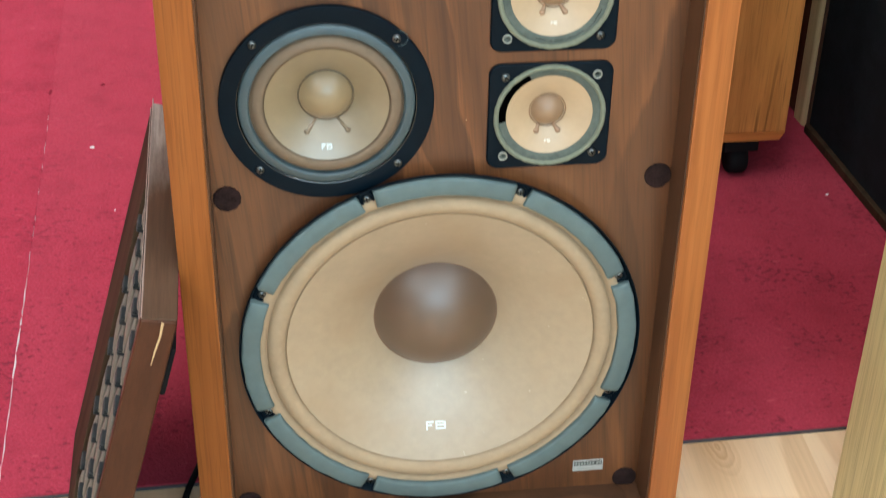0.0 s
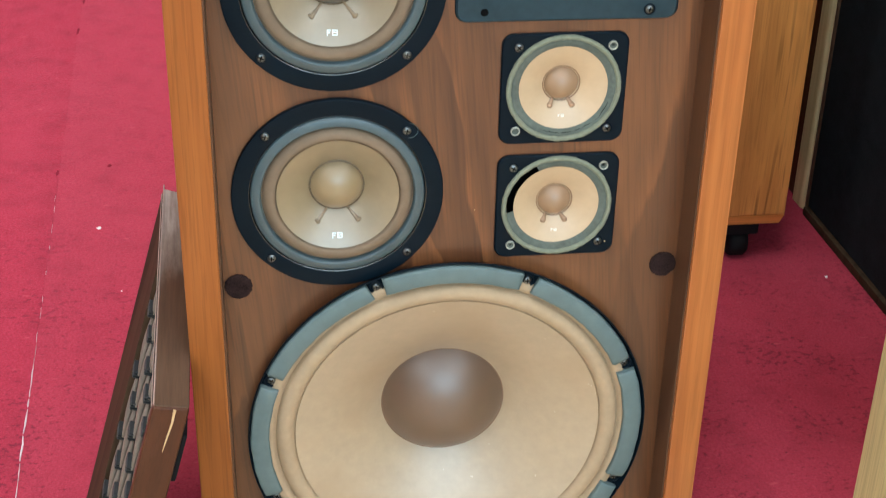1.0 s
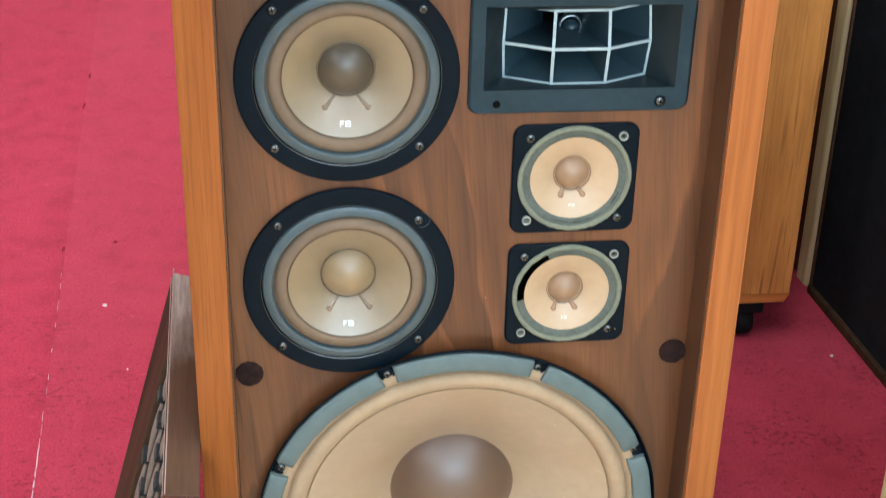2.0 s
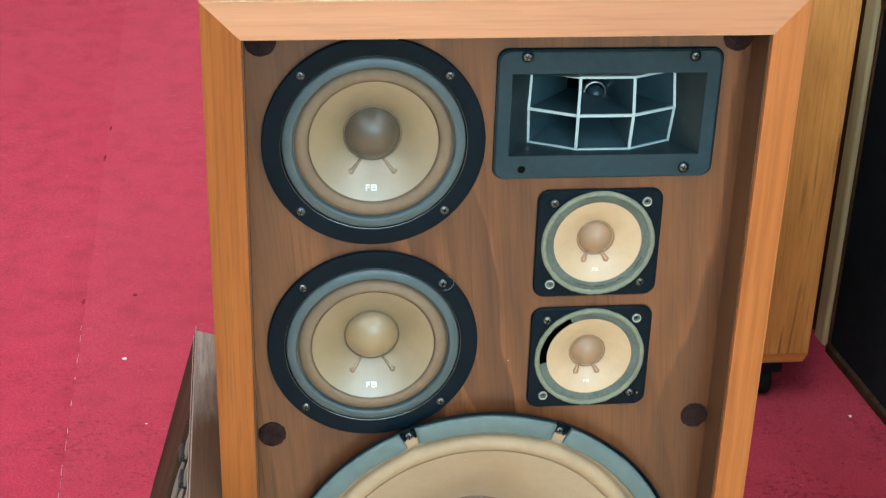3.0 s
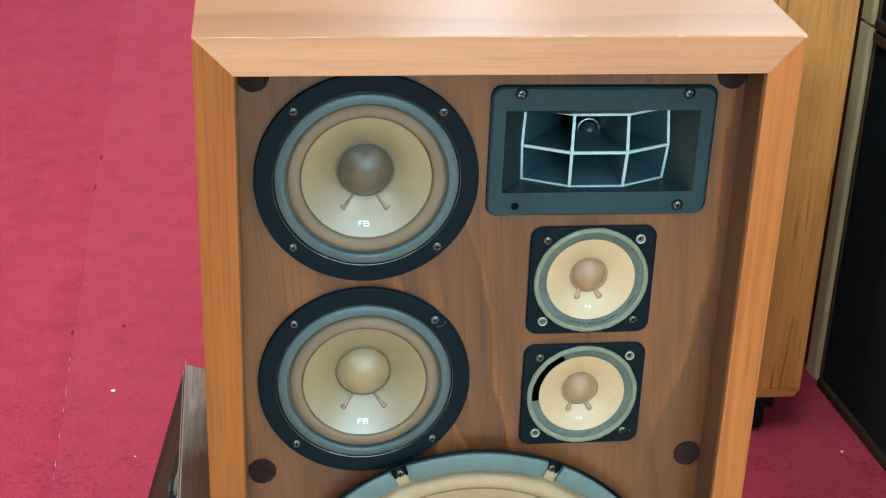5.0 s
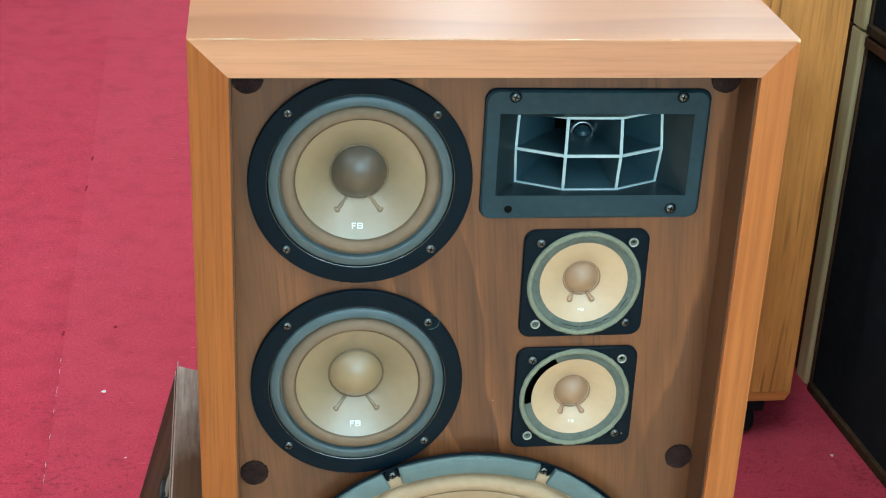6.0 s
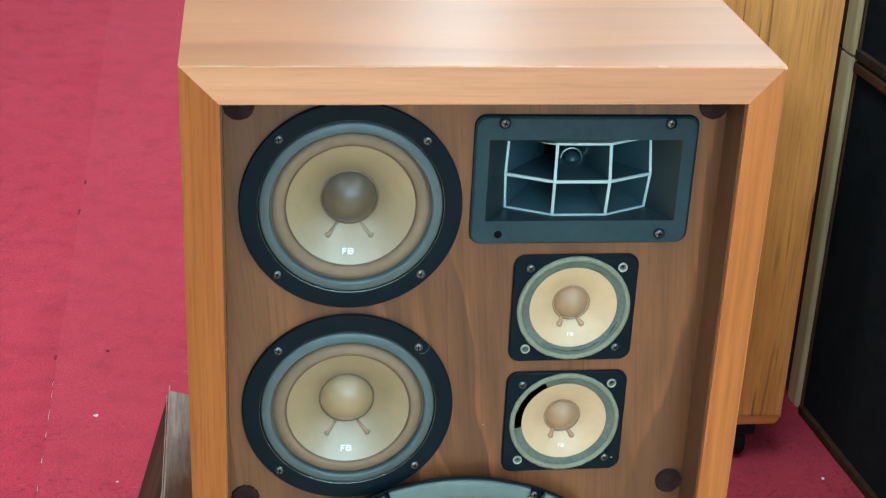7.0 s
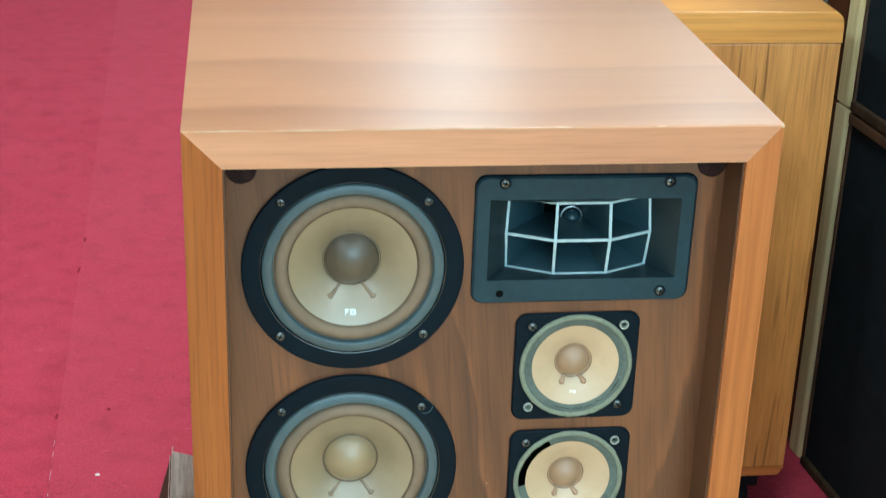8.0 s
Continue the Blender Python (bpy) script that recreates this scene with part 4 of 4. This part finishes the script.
for cx, cz, up, cr in ((0.0160, 0.4220, 0.0002, 0.0005), (0.1235, 0.3894, 0.0036, 0.0007)):
    cb = bmesh.new()
    bmesh.ops.create_icosphere(cb, subdivisions=1, radius=cr)
    for v in cb.verts:
        v.co.z *= 0.3
    part("chip", cb, M_SCUFF, speaker, "tiny pale chip", facing(cx, cz) @ pose(0, 0, up))

for x0, x1 in ((-0.205, -0.168), (-0.150, -0.096), (-0.088, -0.030), (-0.022, 0.006), (0.046, 0.058), (0.120, 0.128)):
    pts = [(x0 + (x1 - x0) * i / 12, SET - 0.0002 + 0.0003 * noise.noise(Vector((i * 0.8, x0 * 50, 0))), H - 0.0002) for i in range(13)]
    part("worn_edge", tube(pts, [0.00036 * math.sin(math.pi * (i + 0.5) / 13) * (1 + 0.4 * noise.noise(Vector((i * 1.3, x0 * 90, 2)))) + 0.00008 for i in range(13)], 6), M_WORN_EDGE, speaker, "pale highlight painted along the edge of the top")
corner = bmesh.new()
bmesh.ops.create_icosphere(corner, subdivisions=2, radius=0.0014)
for v in corner.verts:
    v.co *= 1 + 0.3 * noise.noise(v.co * 900)
part("chip", corner, M_WORN_EDGE, speaker, "pale chipped corner", pose(W2 - 0.0012, SET + 0.0004, H - 0.0012))

badge = part("badge", boxed(-0.0142, 0.0142, -0.0064, 0.0064, 0, 0.0009, 0.0003, 1), plain("badge_white_metal", (0.50, 0.51, 0.49), 0.4, metal=0.2), speaker, "small silver badge with a dark bar", facing(0.1380, 0.0526, 0.5))
part("badge_bar", boxed(-0.0130, 0.0130, 0.0004, 0.0054, 0.0009, 0.0012), plain("badge_grey", (0.07, 0.08, 0.075), 0.4), badge)
part("badge_bar", boxed(-0.0100, 0.0060, -0.0040, -0.0026, 0.0009, 0.0011), plain("badge_pale_grey", (0.4, 0.42, 0.4), 0.4), badge)
for i, (x0, x1) in enumerate(((-0.0120, -0.0102), (-0.0092, -0.0076), (-0.0066, -0.0050), (-0.0040, -0.0024), (-0.0012, 0.0004), (0.0014, 0.0030), (0.0040, 0.0056), (0.0078, 0.0098), (0.0106, 0.0122))):
    part("badge_mark", boxed(x0, x1, 0.0014, 0.0045, 0.0012, 0.0014), plain("badge_letter_grey", (0.30, 0.33, 0.31), 0.4), badge)


# ---- leaning lattice panel ----
def lattice_panel():
    """Local frame: x along its length (away from the viewer), z up its height, y through its thickness."""
    L, HT, TH = 0.340, 0.338, 0.0285
    root = empty("lattice_panel", pose(-0.3430, -0.0655, 0.0) @ pose(0, 0, 0, 0, 0, 0.9) @ pose(0, 0, 0, 0, 17.6, 0) @ pose(0, 0, 0, 0, 0, 90), "dark mahogany grille panel with woven reed lattice leaning on the loudspeaker", "grille panel")
    near, far, top, bot = 0.011, 0.1195, 0.009, 0.046

    def rack(z):
        """The old frame has racked: its foot stands further forward than its top."""
        return -0.24 * (HT - z)

    def racked(bm):
        for v in bm.verts:
            v.co.x += rack(v.co.z)
        return bm
    end = boxed(0, near, -TH, 0, 0, HT, 0.0035, 3)
    for v in end.verts:
        if v.co.x < near / 2:
            v.co.x += 0.006 * min(1.0, -v.co.y / TH)
    part("stile", racked(end), M_MAHOG, root)
    part("stile", racked(boxed(L - far, L, -TH, 0, 0, HT, 0.0015)), M_MAHOG_D, root)
    part("rail", racked(boxed(near, L - far, -TH, 0, HT - top, HT, 0.0015)), M_MAHOG_D, root)
    part("rail", racked(boxed(near, L - far, -TH, 0, 0, bot, 0.0015)), M_MAHOG_D, root)
    part("backing", racked(boxed(near, L - far, -TH + 0.004, -0.012, bot, HT - top)), M_BACK, root, "dark brown backing cloth")
    cap = boxed(0.0, L, -TH + 0.001, -0.001, HT, HT + 0.0012)
    for v in cap.verts:
        if v.co.x < 0.01:
            v.co.x += 0.0015 + 0.006 * min(1.0, -v.co.y / TH)
    # its colour carries the glare on the far part of the top
    part("top_edge", cap, M_TOP_GLARE, root, "mahogany top edge with painted grey glare at its far end")
    # two thin pale strips paint the highlight along this edge
    part("worn_arris", tube([(0.003 + 0.0105 * i, -0.0006 + 0.0002 * noise.noise(Vector((i * 0.7, 0, 0))), HT + 0.0004) for i in range(34)], 0.0007, 6), M_ARRIS, root, "pale highlight painted along the edge")
    part("groove", tube([(0.006 + 0.0101 * i, 0.0003, HT - 0.0042 + 0.0002 * noise.noise(Vector((i * 0.9, 5, 0)))) for i in range(34)], 0.0005, 6), M_ARRIS, root, "pale highlight painted along the groove")
    x0, x1 = near, L - far
    cols, rows = 5, 5
    cw, rh = (x1 - x0) / cols, (HT - top - bot) / rows
    rb = lathe([(0.20, -0.5), (0.25, -0.44), (0.37, -0.3), (0.46, -0.15), (0.5, 0.0), (0.46, 0.15), (0.37, 0.3), (0.25, 0.44), (0.20, 0.5)], 8)
    reed_me = bpy.data.meshes.new("reed")
    rb.to_mesh(reed_me)
    rb.free()
    reed_me.materials.append(M_REED)
    reed_me.shade_smooth()
    kb = bmesh.new()
    for dz in (-0.34, 0.0, 0.34):
        add_box(kb, -0.5, 0.5, -0.5, 0.5, dz - 0.14, dz + 0.14, 0.08, 1)
    knot_me = bpy.data.meshes.new("knot")
    kb.to_mesh(knot_me)
    kb.free()
    knot_me.materials.append(M_KNOT)
    for i in range(cols):
        cx = x0 + cw * (i + 0.5)
        marks = [HT - top] + [HT - top - rh * (j + 0.5) + random.uniform(-0.002, 0.002) for j in range(rows)] + [bot]
        for hi, lo in zip(marks[:-1], marks[1:]):
            for side in (-1, 1):
                shared("reed", reed_me, root, pose(cx + rack((lo + hi) / 2) + side * cw * 0.17, -0.0055 - 0.001 * side, (lo + hi) / 2, 0, 13.5 - side * 4.0, 0) @ Matrix.Diagonal((cw * 0.27, 0.007, (hi - lo) * 1.04, 1)))
        for z in marks[1:-1]:
            shared("knot", knot_me, root, pose(cx + rack(z) + random.uniform(-0.001, 0.001), -0.0035, z) @ Matrix.Diagonal((cw * 0.46, 0.0085, 0.0075, 1)))
    part("scuff", tube([(x + rack(z) + 0.0042, y, z) for x, y, z in ((-0.0012, -0.0172, HT - 0.001), (-0.0008, -0.0178, HT - 0.012), (-0.0006, -0.0168, HT - 0.024), (-0.0004, -0.0160, HT - 0.036))], [0.0012, 0.0009, 0.0008, 0.0005], 6), M_SCUFF, root, "pale scratch in the wood")
    part("bumper", racked(boxed(0.02, 0.05, -TH - 0.006, -TH, HT - 0.07, HT - 0.03, 0.003)), M_RUBBER, root, "black rubber bumper")
    return root


lattice_panel()

cable = tagged(part("speaker_cable", tube([(-0.200, 0.16, 0.004), (-0.222, 0.135, 0.004), (-0.233, 0.100, 0.002), (-0.244, 0.05, -0.001), (-0.262, -0.04, -0.002), (-0.28, -0.2, -0.002), (-0.27, -0.4, -0.002)], 0.0032), M_RUBBER, smooth=True), "black rubber cable lying on the floor", "cable")

# ---- honey-coloured cabinet behind ----
def honey_cabinet():
    root = empty("pine_cabinet", pose(0.2675, 0.603, 0), "honey-coloured pine speaker cabinet on black castors", "cabinet")
    w, d, z0, z1 = 0.2274, 0.40, 0.058, 0.6615
    part("face", boxed(-w, w, 0, d, z0 + 0.0155, 0.6248, 0.0025, 2), M_GOLD, root)
    base = boxed(-w, w, 0, d, z0, z0 + 0.0152)
    for v in base.verts:
        if v.co.z < z0 + 0.001:
            v.co.x *= 0.982
            v.co.y += 0.006 if v.co.y < d / 2 else -0.006
    part("plinth", base, M_GOLD_X, root, "pine plinth with a sloping edge")
    slab = boxed(-w - 0.0005, w + 0.0005, -0.0008, d, 0.6253, z1)
    sides = [e for e in slab.edges if all(v.co.z > z1 - 1e-5 for v in e.verts) and abs(e.verts[0].co.x - e.verts[1].co.x) < 1e-6]
    bmesh.ops.bevel(slab, geom=sides, offset=0.015, segments=6, profile=0.5, affect="EDGES")
    front = [e for e in slab.edges if all(v.co.y < -0.0007 and v.co.z > 0.64 for v in e.verts)]
    bmesh.ops.bevel(slab, geom=front, offset=0.002, segments=2, profile=0.6, affect="EDGES")
    part("top_slab", slab, M_GOLD_X, root, "pine top board with rounded corners")
    for cx in (-0.17, 0.178):
        for cy in (0.032, 0.34):
            foot = part("castor", boxed(cx - 0.022, cx + 0.022, cy - 0.022, cy + 0.022, 0.040, 0.0578, 0.003), M_RUBBER, root, "black castor")
            wb = lathe([(0.0, -0.012), (0.019, -0.012), (0.0222, -0.008), (0.0222, 0.008), (0.019, 0.012), (0.0, 0.012)], 28)
            part("wheel", wb, M_RUBBER, foot, "", pose(cx, cy, 0.0226, 0, 90, 0), smooth=True)
    return root


honey_cabinet()


# ---- stacked dark loudspeakers ----
def dark_speaker(z0, z1):
    """Local frame: face in the xz plane looking to -y, x from its far end to its near end."""
    root = empty("dark_loudspeaker", pose(0.5680, 0.7700, z0) @ pose(0, 0, 0, 0, 0, -84.7), "tall loudspeaker with black cloth grille and tan trim", "loudspeaker", "stacked dark loudspeakers")
    h, L = z1 - z0 - 0.002, 0.60
    part("carcass", boxed(0, L, 0.0125, 0.36, 0, h, 0.002, 1), M_TAN, root)
    # added dark block, stands in for shade between this stack and the pine cabinet
    part("corner_post", boxed(-0.07, -0.0006, 0.005, 0.30, 0, h, 0.002), M_MAHOG, root, "dark brown block added for the shaded gap")
    for x0, x1, inner in ((0, 0.034, 0.034), (L - 0.034, L, L - 0.034)):
        # the edge towards the grille is rolled back
        stile = boxed(x0, x1, 0, 0.0123, 0, h)
        edge = [e for e in stile.edges if all(abs(v.co.x - inner) < 1e-6 and v.co.y < 1e-6 for v in e.verts)]
        bmesh.ops.bevel(stile, geom=edge, offset=0.0118, segments=8, profile=0.5, affect="EDGES")
        part("stile", stile, M_TAN, root, "tan wooden stile with a rounded edge")
    part("groove", boxed(0.0342, 0.0386, 0.0095, 0.0123, 0, h), M_SLOT, root)
    part("moulding", boxed(0.0388, 0.0430, 0.0, 0.012, 0, h, 0.001), M_UMBER, root, "dark brown moulding")
    part("rail", boxed(0.0432, L - 0.0342, -0.004, 0.012, 0, 0.012, 0.002), M_MAHOG_D, root, "brown base rail")
    part("rail", boxed(0.0432, L - 0.0342, -0.004, 0.012, h - 0.012, h, 0.002), M_UMBER, root)
    part("grille_cloth", boxed(0.0432, L - 0.0342, 0.003, 0.0119, 0.0122, h - 0.0122), M_CLOTH_B, root, "black grille cloth")
    return root


dark_speaker(0.0, 0.502)
dark_speaker(0.504, 1.02)

# ---- pale oak cabinet in the foreground ----
oak = empty("oak_cabinet", pose(0.3740, 0.026, -0.005), "pale oak veneered cabinet standing on the laminate", "cabinet")
part("side_board", boxed(0, 0.018, -0.36, 0, 0, 0.60, 0.0015), M_OAK, oak)
part("side_board", boxed(0.382, 0.40, -0.36, 0, 0, 0.60, 0.0015), M_OAK, oak)
part("body", boxed(0.0181, 0.3819, -0.355, -0.004, 0.002, 0.5985), M_OAK, oak)

tagged(part("felt_screen", boxed(0.30, 0.86, 1.12, 1.15, 0, 1.1, 0.004), M_GREEN), "green-grey felt covered screen behind the cabinets", "screen")

# ---- lint on the carpet ----
for x, y, r, mt, lb in ((-0.3715, 0.7655, 0.003, M_LINT, "white lint speck on the carpet"), (-0.3698, 0.9395, 0.0030, M_STAIN, "dark speck on the carpet"), (0.548, 0.567, 0.0022, M_LINT, "white lint speck on the carpet"), (-0.333, 0.61, 0.0012, M_LINT, "white lint speck on the carpet")):
    bm = bmesh.new()
    bmesh.ops.create_icosphere(bm, subdivisions=2, radius=r)
    for v in bm.verts:
        v.co *= 1 + 0.5 * noise.noise(v.co * 600 + Vector((x * 50, y * 50, 0)))
        v.co.z *= 0.4
    tagged(part("lint", bm, mt, None, "", pose(x, y, r * 0.3)), lb, "lint")

# dark trodden marks along the seam
for x, y, ln in ((-0.4540, 1.424, 0.016), (-0.4550, 1.555, 0.014), (-0.4400, 0.924, 0.009)):
    bm = bmesh.new()
    bmesh.ops.create_icosphere(bm, subdivisions=3, radius=1.0)
    for v in bm.verts:
        k = 1 + 0.5 * noise.noise(v.co * 2.5 + Vector((x * 90, y * 90, 0)))
        v.co = Vector((v.co.x * 0.0019 * k, v.co.y * ln * 0.8 * k, v.co.z * 0.0006))
    tagged(part("stain", bm, M_STAIN, None, "", pose(x, y, 0.0006)), "dark trodden mark on the carpet seam", "stain")
